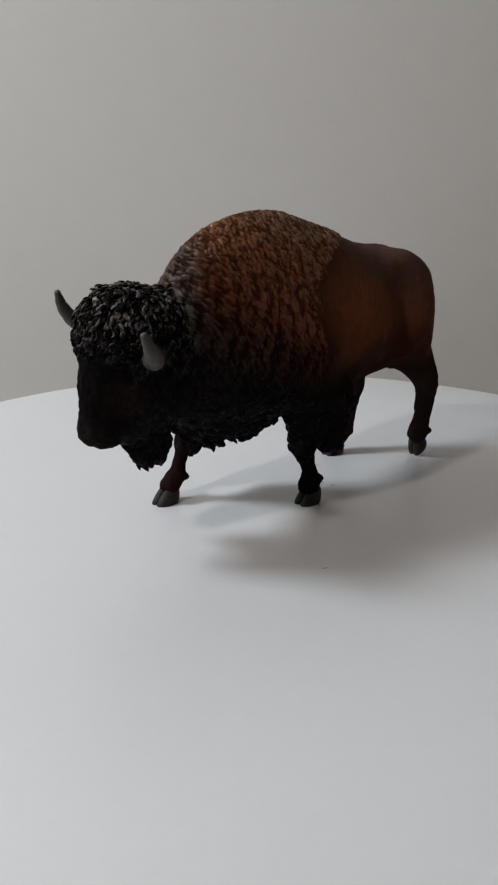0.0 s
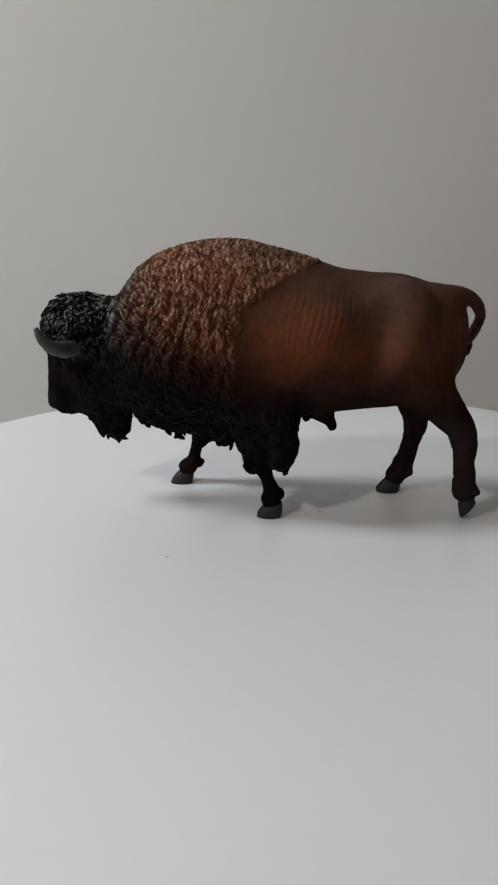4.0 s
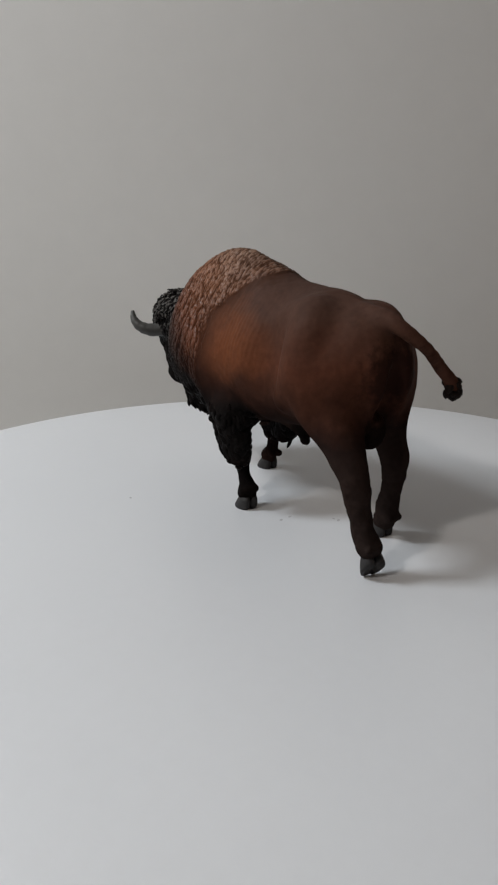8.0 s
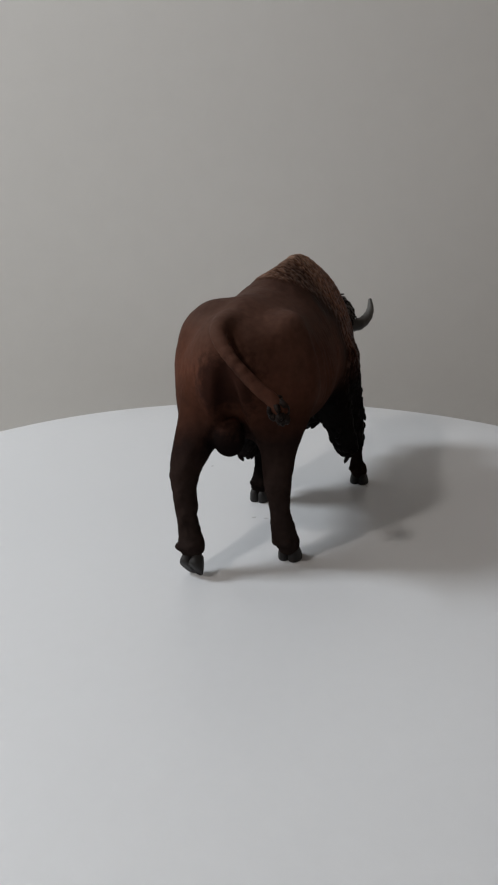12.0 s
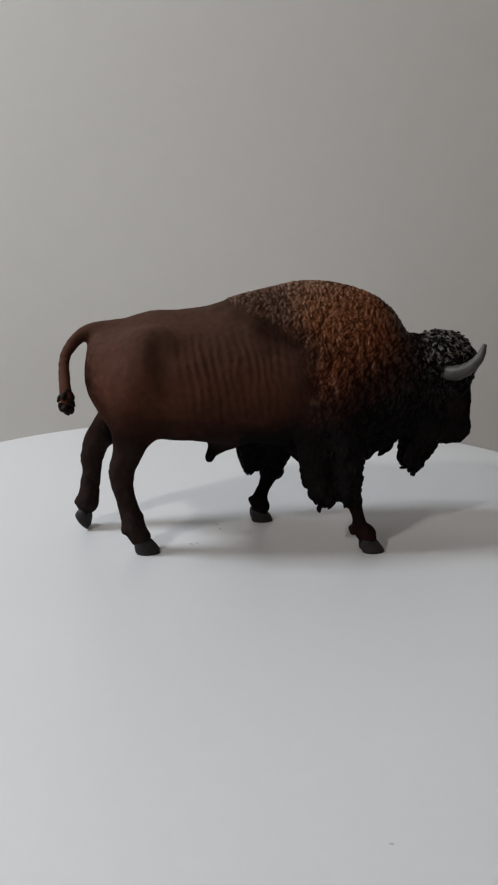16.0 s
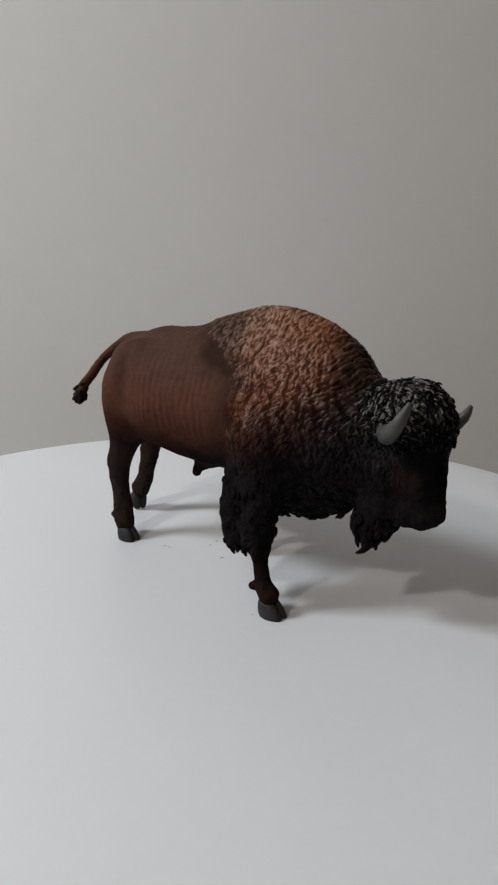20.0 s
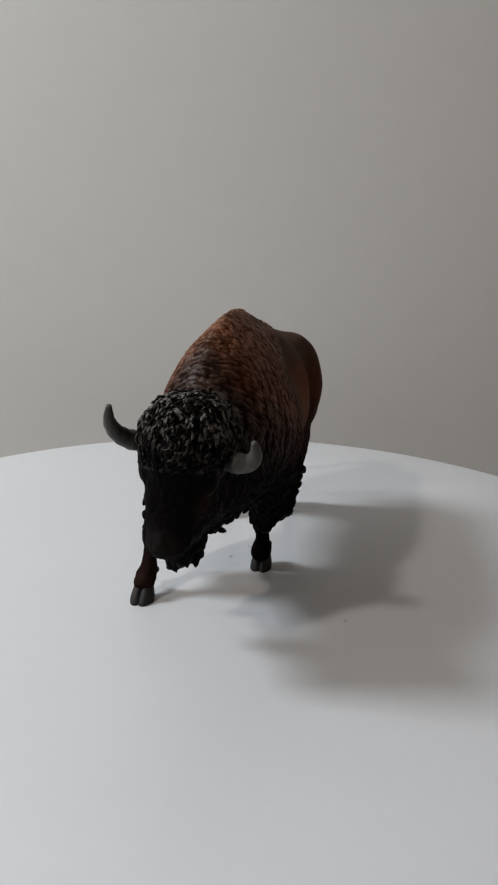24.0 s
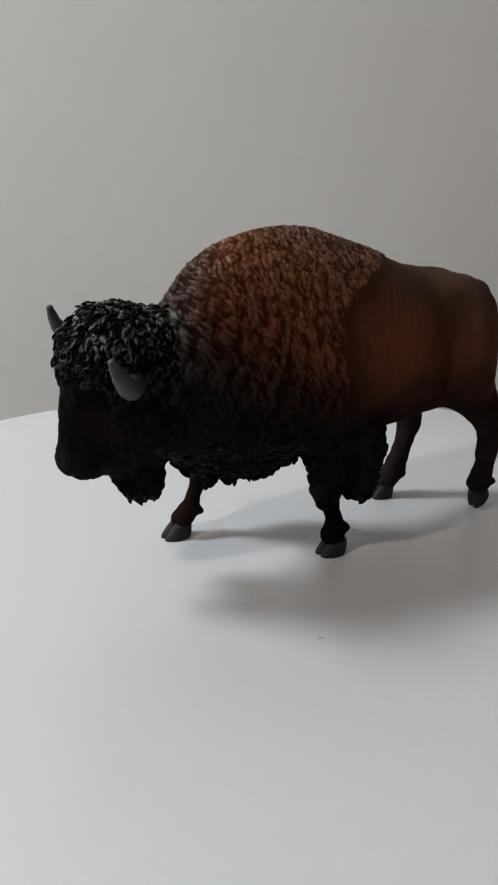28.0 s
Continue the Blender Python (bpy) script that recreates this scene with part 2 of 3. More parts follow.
        base = mix(nt, ramp(nt, near, [(0.55, grey(0.85)), (1.0, grey(0))]), base, colour)
    nt.links.new(base, b.inputs["Base Color"])
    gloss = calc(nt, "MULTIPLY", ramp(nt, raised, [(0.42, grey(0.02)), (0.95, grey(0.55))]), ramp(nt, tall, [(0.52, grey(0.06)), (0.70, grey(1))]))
    hide = ramp(nt, calc(nt, "MULTIPLY", edge, 10), [(0.17, grey(1)), (0.25, grey(0))])
    gloss = calc(nt, "ADD", calc(nt, "MULTIPLY", gloss, 0.8), calc(nt, "MULTIPLY", hide, ramp(nt, tall, [(0.45, grey(0)), (0.62, grey(0.035))])))
    gloss = calc(nt, "MULTIPLY", gloss, calc(nt, "SUBTRACT", 1.0, calc(nt, "MULTIPLY", band, 0.8)))
    nape = calc(nt, "MULTIPLY", neck, ramp(nt, calc(nt, "MULTIPLY", xx, 10), [(0.66, grey(0.65)), (0.72, grey(0))]))
    gloss = calc(nt, "MULTIPLY", gloss, calc(nt, "SUBTRACT", 1.0, nape))
    nt.links.new(gloss, b.inputs["Specular IOR Level"])
    nt.links.new(mix(nt, hide, ramp(nt, mottled, [(0.3, grey(0.34)), (0.7, grey(0.54))]), grey(0.62)), b.inputs["Roughness"])
    bump(nt, b, fine_noise(nt, vec, 1300, 4, 0.65), 0.25, 0.0002)
    return m


COAT = coat_material("painted_vinyl")
DARK = plain_material("black_hair_paint", (0.006, 0.004, 0.0036), (0.018, 0.0115, 0.009), 0.6, 0.08, 700, 0.0002, 1500, 200)


# ---- mesh helpers ----
def from_arrays(name, verts, faces, material, parent=None, label="", normals=None, relief=None):
    me = bpy.data.meshes.new(name)
    verts = np.asarray(verts, np.float32)
    if isinstance(faces, np.ndarray):
        me.vertices.add(len(verts))
        me.vertices.foreach_set("co", verts.ravel())
        me.loops.add(faces.size)
        me.loops.foreach_set("vertex_index", faces.ravel().astype(np.int32))
        me.polygons.add(len(faces))
        me.polygons.foreach_set("loop_start", np.arange(0, faces.size, faces.shape[1], dtype=np.int32))
        me.update(calc_edges=True)
    else:
        me.from_pydata(verts.tolist(), [], [tuple(f) for f in faces])
    me.materials.append(material)
    me.polygons.foreach_set("use_smooth", [True] * len(me.polygons))
    if relief is not None:
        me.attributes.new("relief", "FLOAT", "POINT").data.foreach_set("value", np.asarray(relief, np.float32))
    me.update()
    if normals is not None:
        me.normals_split_custom_set_from_vertices(np.asarray(normals, np.float32).tolist())
    ob = new(name, me)
    ob.parent = parent
    return tagged(ob, label)


def part(name, bm, material, parent=None, label="", smooth=False):
    me = bpy.data.meshes.new(name)
    bmesh.ops.recalc_face_normals(bm, faces=bm.faces)
    bm.to_mesh(me)
    bm.free()
    me.materials.append(material)
    if smooth:
        me.polygons.foreach_set("use_smooth", [True] * len(me.polygons))
    ob = new(name, me)
    ob.parent = parent
    return tagged(ob, label)


def box(bm, x0, y0, z0, x1, y1, z1, bevel=0.0):
    r = bmesh.ops.create_cube(bm, size=1.0)
    for v in r["verts"]:
        v.co = Vector(((x0, x1)[v.co.x > 0], (y0, y1)[v.co.y > 0], (z0, z1)[v.co.z > 0]))
    if bevel:
        edges = {e for v in r["verts"] for e in v.link_edges}
        bmesh.ops.bevel(bm, geom=list(edges), offset=bevel, segments=2, affect="EDGES")
    return bm


def lathe(profile, steps=128):
    """Turns (radius, height) pairs about the z axis."""
    verts, faces = [], []
    for r, z in profile:
        for k in range(steps):
            a = 2 * math.pi * k / steps
            verts.append((r * math.cos(a), r * math.sin(a), z))
    for i in range(len(profile) - 1):
        for k in range(steps):
            j = (k + 1) % steps
            faces.append((i * steps + k, i * steps + j, (i + 1) * steps + j, (i + 1) * steps + k))
    return verts, faces


# ---- room ----
X0, X1, Y0, Y1, Z0, Z1 = -0.86, 1.15, -3.20, 0.28, -0.86, 1.72


def room():
    t = 0.12

    def slab(name, b, mat, label, category="wall"):
        tagged(part(name, box(bmesh.new(), *b), mat), label, category, kind="structure")

    slab("wall_back", (X0 - t, Y1, Z0, X1 + t, Y1 + t, Z1), WALL, "plain matt grey-white painted wall behind the turntable")
    slab("wall_front", (X0 - t, Y0 - t, Z0, X1 + t, Y0, Z1), WARM, "plain matt beige wall, unseen, tinted to bounce warm fill")
    # unseen wall, added close by so that its brown bounces warm light
    slab("wall_right_bounce", (X1, Y0, Z0, X1 + t, Y1, Z1), DUN, "plain matt brown wall, unseen, added to bounce warm light")
    # wall with the window
    wy0, wy1, wz0, wz1 = -0.28, 0.22, 0.50, 1.10
    bm = bmesh.new()
    box(bm, X0 - t, Y0, Z0, X0, wy0, Z1)
    box(bm, X0 - t, wy1, Z0, X0, Y1, Z1)
    box(bm, X0 - t, wy0, Z0, X0, wy1, wz0)
    box(bm, X0 - t, wy0, wz1, X0, wy1, Z1)
    tagged(part("wall_left", bm, WALL), "plain matt grey-white painted wall with a window", "wall", kind="structure")
    window = tagged(new("window_1"), "white framed window letting in cool daylight", "window", kind="structure")
    window.matrix_world = pose(X0 - 0.08, 0, 0)
    for b in ((-0.02, wy0, wz0, 0.03, wy1, wz0 + 0.05), (-0.02, wy0, wz1 - 0.05, 0.03, wy1, wz1), (-0.02, wy0, wz0 + 0.05, 0.03, wy0 + 0.05, wz1 - 0.05), (-0.02, wy1 - 0.05, wz0 + 0.05, 0.03, wy1, wz1 - 0.05)):
        part("window_frame", box(bmesh.new(), *b, 0.004), FRAME, window)
    slab("floor", (X0 - t, Y0 - t, Z0 - t, X1 + t, Y1 + t, Z0), FLOOR, "plain brown wooden floor", "floor")
    slab("ceiling", (X0 - t, Y0 - t, Z1, X1 + t, Y1 + t, Z1 + t), CEILING, "plain white painted ceiling", "ceiling")


room()


# ---- desk and turntable ----
def desk():
    thing = tagged(new("desk"), "plain pale laminate desk standing against the wall", "desk")
    thing.matrix_world = pose(0, 0, Z0)
    top = -0.120 - Z0
    part("desktop", box(bmesh.new(), -0.55, -0.22, top - 0.028, 0.60, 0.274, top, 0.003), DESK, thing)
    for lx in (-0.52, 0.53):
        for ly in (-0.20, 0.21):
            part("leg", box(bmesh.new(), lx, ly, 0, lx + 0.045, ly + 0.045, top - 0.028, 0.003), DESK, thing)
    return thing


def turntable():
    thing = tagged(new("turntable"), "round white matt plastic turntable disc with a few faint smudges", "turntable")
    R = 0.1846
    v, f = lathe([(0.0005, 0.0), (0.03, 0.0), (0.08, 0.0), (0.13, 0.0), (R - 0.004, 0.0), (R - 0.0018, -0.0004), (R - 0.0005, -0.0016), (R, -0.0035), (R, -0.0105), (R - 0.001, -0.012), (R - 0.004, -0.013), (0.04, -0.013), (0.0005, -0.013)], 192)
    from_arrays("disc", v, f, DISC, thing)
    v, f = lathe([(0.0005, -0.0132), (0.095, -0.0132), (0.097, -0.016), (0.060, -0.030), (0.055, -0.090), (0.085, -0.108), (0.100, -0.1155), (0.098, -0.1198), (0.0005, -0.1198)], 96)
    from_arrays("base", v, f, RUBBER, thing, "dark grey round base")
    rng = random.Random(5)
    spots = [(-0.0112, 0.0047), (-0.0121, 0.0092), (-0.0233, -0.0085), (-0.0212, -0.0080), (0.0379, 0.0479), (0.0066, -0.1481), (0.0378, -0.0240)]
    for sx, sy in spots:
        bm = bmesh.new()
        bmesh.ops.create_icosphere(bm, subdivisions=2, radius=1)
        a, l = rng.uniform(0, 3.1), rng.uniform(0.0005, 0.0010)
        for q in bm.verts:
            n = 1 + 0.35 * noise.noise(q.co * 2 + Vector((sx * 900, sy * 700, 0)))
            p = Vector((q.co.x * l * n, q.co.y * l * 0.55 * n, q.co.z * 0.00004))
            q.co = Matrix.Rotation(a, 3, "Z") @ p + Vector((sx, sy, 0.00003))
        part("dust_speck", bm, CRUMB, thing, "faint grey smudge")
    return thing


desk()
TABLE = turntable()


# ---- toy bison, modelled in millimetres ----
def value_noise(p, seed=0):
    """Smooth lattice noise in -1..1 for an array of points."""
    i = np.floor(p).astype(np.int64)
    f = p - i
    f = f * f * (3 - 2 * f)
    out = np.zeros(len(p))
    for dx in (0, 1):
        for dy in (0, 1):
            for dz in (0, 1):
                h = ((i[:, 0] + dx) * 374761393 + (i[:, 1] + dy) * 668265263 + (i[:, 2] + dz) * 2147483647 + seed * 974711) & 0xFFFFFFFF
                h = ((h ^ (h >> 13)) * 1274126177) & 0xFFFFFFFF
                h = ((h ^ (h >> 16)) & 0xFFFF) / 32767.5 - 1
                w = (f[:, 0] if dx else 1 - f[:, 0]) * (f[:, 1] if dy else 1 - f[:, 1]) * (f[:, 2] if dz else 1 - f[:, 2])
                out += w * h
    return out


H = 0.58  # cell of the modelling grid
LO, HI = np.array([-70.0, -30.0, -4.0]), np.array([106.0, 40.0, 106.0])
AX = [np.arange(LO[k], HI[k], H) for k in range(3)]

# trunk: x, top, bottom, half width, height of the widest part, sharpness of the top, middle y
TRUNK = [(-52.6, 66, 58, 3, 61, 2, 5.8), (-51.2, 72, 52, 7.2, 62, 2.2, 5.9), (-49, 75.8, 48, 10.0, 62, 2.3, 5.8), (-45, 78.6, 43.8, 14.2, 62, 2.0, 5.8), (-38, 81.5, 41, 19.4, 61, 1.78, 5.9),
         (-28, 84.5, 39, 22.6, 60, 1.74, 6.1), (-14, 85.3, 37.5, 23.2, 59, 1.8, 6.1), (-5, 87.4, 36.3, 23, 59, 1.85, 6.8), (4, 90.4, 35.8, 22.4, 58.5, 1.7, 7.6), (14, 93.0, 35.8, 22, 58, 1.55, 8.3),
         (25, 95.5, 36, 21.8, 57, 1.5, 8.9), (37, 95.3, 35.5, 21.4, 57, 1.5, 9.0), (45, 93.5, 34.5, 20.4, 57, 1.55, 9.0), (53, 90.6, 34.5, 18.7, 57, 1.7, 8.9), (60, 85.8, 35.2, 16.7, 57, 1.85, 8.8),
         (66, 78, 37, 14.2, 57, 2, 8.8), (72, 73, 40, 11, 57, 2, 8.8), (78, 66, 48, 4, 57, 2, 8.8)]

# rounded chains: x, y, z, radius
LEGS = {
    "foreleg_right": [(38, -3.5, 52, 12), (40, -10, 38, 6.8), (41, -12.6, 28, 5.2), (41.4, -13.6, 22, 4.5)],
    "foreleg_left": [(24, 19, 52, 11.5), (21, 20.0, 38, 7.6), (20, 19.8, 28, 5.4), (19.6, 18.6, 21.5, 4.1)],
    "hind_leg_right": [(-34.5, -1.5, 58, 11.5), (-35.0, -5.6, 47, 8.0), (-37.0, -6.8, 38, 5.4), (-39.6, -7.6, 29, 4.4), (-38.2, -8.0, 19, 3.4), (-35.8, -8.9, 10, 3.8), (-33.6, -9.8, 6, 3.9)],
    "hind_leg_left": [(-34.5, 14.2, 58, 11.5), (-38.0, 17.2, 48, 8.6), (-45.2, 18.6, 39.5, 6.2), (-51.4, 18.9, 31.5, 4.5), (-52.6, 18.1, 22, 3.4), (-53.4, 16.6, 15, 3.4), (-54.4, 15.2, 10, 4.1)],
}
SLEEVES = {
    "foreleg_right": [(30, -7.0, 40, 7.4), (29.2, -11.8, 29, 4.8), (32.8, -13.0, 21, 4.5)],
    "foreleg_left": [(13.2, 22.8, 40, 7.8), (10.8, 23.6, 31, 5.4), (10.6, 22.4, 23, 4.2)],
}
SHINS = {
    "foreleg_right": [(42.5, -14.6, 21, 3.3), (44.4, -14.9, 15, 2.5), (46.2, -15.4, 9, 2.7), (48.6, -15.8, 6, 3.5)],
    "foreleg_left": [(17.6, 17.4, 20, 3.2), (15.6, 17.2, 14.5, 2.5), (13.4, 17.0, 9, 2.7), (14.0, 16.9, 5.8, 3.6)],
}
SPURS = {"foreleg_right": (43.2, -15.6, 8.2), "foreleg_left": (10.6, 16.8, 8.2), "hind_leg_right": (-39.0, -9.4, 8.6), "hind_leg_left": (-58.0, 16.2, 10.6)}
HOOVES = {"foreleg_right": (50.8, -16.0, 0.03), "foreleg_left": (14.6, 16.9, 0.0), "hind_leg_right": (-31.2, -10.0, 0.0), "hind_leg_left": None}
TAIL = [(-41, 8.4, 77.4, 3.6), (-48.5, 8.0, 77.3, 2.8), (-54.0, 6.2, 75.0, 2.2), (-58.0, 0.2, 69.3, 1.9), (-57.8, -6.5, 62.8, 1.75), (-57.1, -10.6, 59.6, 1.9), (-56.5, -13.2, 56.6, 2.3)]


def smooth_min(a, b, k):
    h = np.clip(0.5 + 0.5 * (b - a) / k, 0, 1)
    return b + (a - b) * h - k * h * (1 - h)


def smooth_chain(chain, steps=3):
    """A chain with more links along a curve through the given ones."""
    c = np.array(chain, float)
    if len(c) < 3:
        return c
    e = np.concatenate([[2 * c[0] - c[1]], c, [2 * c[-1] - c[-2]]])
    out = []
    for k in range(len(c) - 1):
        p0, p1, p2, p3 = e[k:k + 4]
        for i in range(steps):
            u = i / steps
            out.append(0.5 * (2 * p1 + (p2 - p0) * u + (2 * p0 - 5 * p1 + 4 * p2 - p3) * u * u + (3 * p1 - p0 - 3 * p2 + p3) * u ** 3))
    return np.array(out + [c[-1]])


def chain_field(P, chain):
    """Distance to a chain of round cones."""
    out = None
    chain = smooth_chain(chain)
    for (ax, ay, az, ar), (bx, by, bz, br) in zip(chain, chain[1:]):
        a, d = np.array([ax, ay, az]), np.array([bx - ax, by - ay, bz - az])
        t = np.clip(((P - a) @ d) / (d @ d), 0, 1)
        f = np.linalg.norm(P - a - t[:, None] * d, axis=1) - (ar + (br - ar) * t)
        out = f if out is None else smooth_min(out, f, 0.6)
    return out


def ball_field(P, c, r, lean=None):
    q = P - np.array(c)
    if lean:
        a = radians(lean)
        q = np.stack([q[:, 0] * math.cos(a) + q[:, 2] * math.sin(a), q[:, 1], -q[:, 0] * math.sin(a) + q[:, 2] * math.cos(a)], 1)
    q = q / np.array(r)
    n = np.linalg.norm(q, axis=1)
    return (n - 1) * min(r)


def trunk_field(P):
    s = smooth_chain(TRUNK, 5)
    x = P[:, 0]
    xc = np.clip(x, s[0, 0], s[-1, 0])
    top, low, wide, zm, sharp, ym = (np.interp(xc, s[:, 0], s[:, k]) for k in range(1, 7))
    # the right side of the croup falls away more steeply than the left
    sharp = np.where(P[:, 1] < ym + 2, np.minimum(sharp, np.interp(xc, [-50, -42, -20, -6, 6], [2.1, 1.86, 1.82, 1.70, 1.66])), sharp)
    dz = P[:, 2] - zm
    h = np.where(dz > 0, top - zm, zm - low)
    e = np.where(dz > 0, sharp, 2.0)
    eu = np.where(dz > 0, np.interp(sharp, [1.4, 2.0], [1.12, 2.0]), 2.0)
    v = np.abs(dz) / h
    # the spine of the hindquarters lies to the left of the belly's middle
    lean = np.where(dz > 0, np.interp(xc, [-50, -35, 0, 22], [1.5, 2.8, 2.4, 0.0]) * np.minimum(v, 1.2) ** 1.5, 0)
    u = np.abs(P[:, 1] - ym - lean) / wide
    r = (u ** eu + v ** e) ** (2 / (eu + e))
    f = (r - 1) * np.minimum(wide, h) * 0.8
    out = np.abs(x - xc)
    return np.where(out > 0, np.maximum(f, out), f)


def head_field(P):
    f = ball_field(P, (80.2, 9.2, 65.3), (13.7, 12.6, 12.3))
    f = smooth_min(f, chain_field(P, [(84.0, 8.6, 60, 9.0), (86.6, 7.6, 50, 7.2), (88.6, 6.8, 42.5, 5.6)]), 3)
    f = smooth_min(f, ball_field(P, (89.6, 6.7, 39.8), (5.6, 5.7, 4.8), 15), 2)
    f = smooth_min(f, chain_field(P, [(87, 6.6, 39.6, 5.0), (79, 6.6, 41, 6.0)]), 2)
    f = smooth_min(f, ball_field(P, (76.5, 8.2, 51), (10.5, 10.2, 12.5), -20), 3)
    f = smooth_min(f, ball_field(P, (85, 16.2, 56), (3, 2.2, 3)), 2)
    f = smooth_min(f, ball_field(P, (85.5, 0.2, 57.5), (3, 2.2, 3)), 2)
    # nostrils and mouth
    for ny in (4.2, 9.2):
        f = np.maximum(f, -ball_field(P, (95.4, ny, 40.5), (1.6, 1.2, 1.0)))
    return f


def groups():
    """Name, field, blending radius, bounds."""
    out = [("body", trunk_field, 0, None), ("head", head_field, 5, None)]
    for name, chain in LEGS.items():
        out.append((name, lambda P, c=chain: chain_field(P, c), 5, chain))
        if name in SHINS:
            out.append((name, lambda P, c=SLEEVES[name]: chain_field(P, c), 3, SLEEVES[name]))
            out.append((name, lambda P, c=SHINS[name]: chain_field(P, c), 0.8, SHINS[name]))
        sx, sy, sz = SPURS[name]
        spur = [(sx, sy - 1.9, sz, 1.35), (sx, sy + 1.9, sz, 1.35)]
        out.append((name, lambda P, c=spur: chain_field(P, c), 1.2, spur))
    out.append(("beard", lambda P: chain_field(P, [(75, 6.5, 41, 7), (72.8, 5.2, 33.5, 5.6), (71.8, 4.4, 28.8, 3.6)]), 3, None))
    out.append(("body", lambda P: chain_field(P, [(2, 6, 38.5, 4), (-4, 5.8, 35.4, 3.0), (-7.2, 5.5, 31.6, 2.0), (-7.6, 5.4, 30.0, 1.9)]), 3, None))
    out.append(("body", lambda P: ball_field(P, (-27, 19.4, 75), (7, 4.4, 5.5)), 6, None))
    out.append(("body", lambda P: ball_field(P, (-29, -6.0, 74.4), (9, 4.5, 5.2)), 5, None))
    # hollow of the flank before the thigh, and the thigh's front ridge
    out.append(("body", lambda P: ball_field(P, (-19, 34.0, 64), (8, 8, 14), 12), -8, None))
    out.append(("body", lambda P: ball_field(P, (-19.5, -24.6, 63), (7, 7, 12), 12), -5, None))
    out.append(("body", lambda P: ball_field(P, (-32, 23.6, 60), (6, 6, 14), -14), 5, None))
    out.append(("body", lambda P: ball_field(P, (-32, -9.8, 62), (8, 6, 14), -14), 5, None))
    out.append(("body", lambda P: ball_field(P, (-25.5, -21.5, 70), (3.2, 7, 10), 8), -4, None))
    # the bony edge from hip to stifle on the left
    ridge = [(-29, 18.6, 77.6, 3.0), (-33, 22.6, 73, 3.4), (-30, 24.8, 63, 3.4), (-24, 24.6, 52, 3.0)]
    out.append(("body", lambda P: chain_field(P, ridge), 6.0, ridge))
    # cleft between the buttocks
    cleft = [(-54.8, 5.6, 73, 1.4), (-53.0, 5.2, 62, 3.0), (-47.5, 4.8, 50, 3.8), (-41, 4.6, 42, 3.4)]
    out.append(("body", lambda P: chain_field(P, cleft), -4, cleft))
    out.append(("body", lambda P: ball_field(P, (-43.5, 7.4, 43), (4.6, 5.2, 6.2)), 0.8, None))
    # brisket
    out.append(("body", lambda P: ball_field(P, (40, 6.5, 36), (19, 9, 7.8)), 5, None))
    keel = [(47, 6.5, 34, 5), (37, 6.5, 31, 4.8), (29, 6.5, 33, 4.2)]
    out.append(("body", lambda P: chain_field(P, keel), 3, keel))
    out.append(("tail", lambda P: chain_field(P, TAIL), 2.5, TAIL))
    return out


def grid_points(lo, hi):
    sl = []
    for k in range(3):
        i0 = int(max(0, np.searchsorted(AX[k], lo[k]) - 1))
        i1 = int(min(len(AX[k]), np.searchsorted(AX[k], hi[k]) + 1))
        sl.append(slice(i0, i1))
    g = np.meshgrid(*[AX[k][sl[k]] for k in range(3)], indexing="ij")
    return tuple(sl), np.stack([q.ravel() for q in g], 1), g[0].shape


def figure_field(parts):
    F = np.full([len(a) for a in AX], 20.0)
    B = {"body": ((-56, -20, 28), (82, 35, 104)), "head": ((60, -10, 28), (102, 28, 88)), "beard": ((60, -6, 18), (90, 20, 52))}
    for n, (name, f, k, chain) in enumerate(parts):
        if chain is not None:
            c = np.array(chain)
            lo, hi = (c[:, :3] - c[:, 3:] - 7).min(0), (c[:, :3] + c[:, 3:] + 7).max(0)
        else:
            lo, hi = B[name]
        sl, P, shape = grid_points(np.array(lo), np.array(hi))
        v = f(P).reshape(shape)
        F[sl] = v if n == 0 else smooth_min(F[sl], v, max(k, 0.01)) if k >= 0 else -smooth_min(-F[sl], v, -k)
    F[:, :, 0] = 20.0
    return F


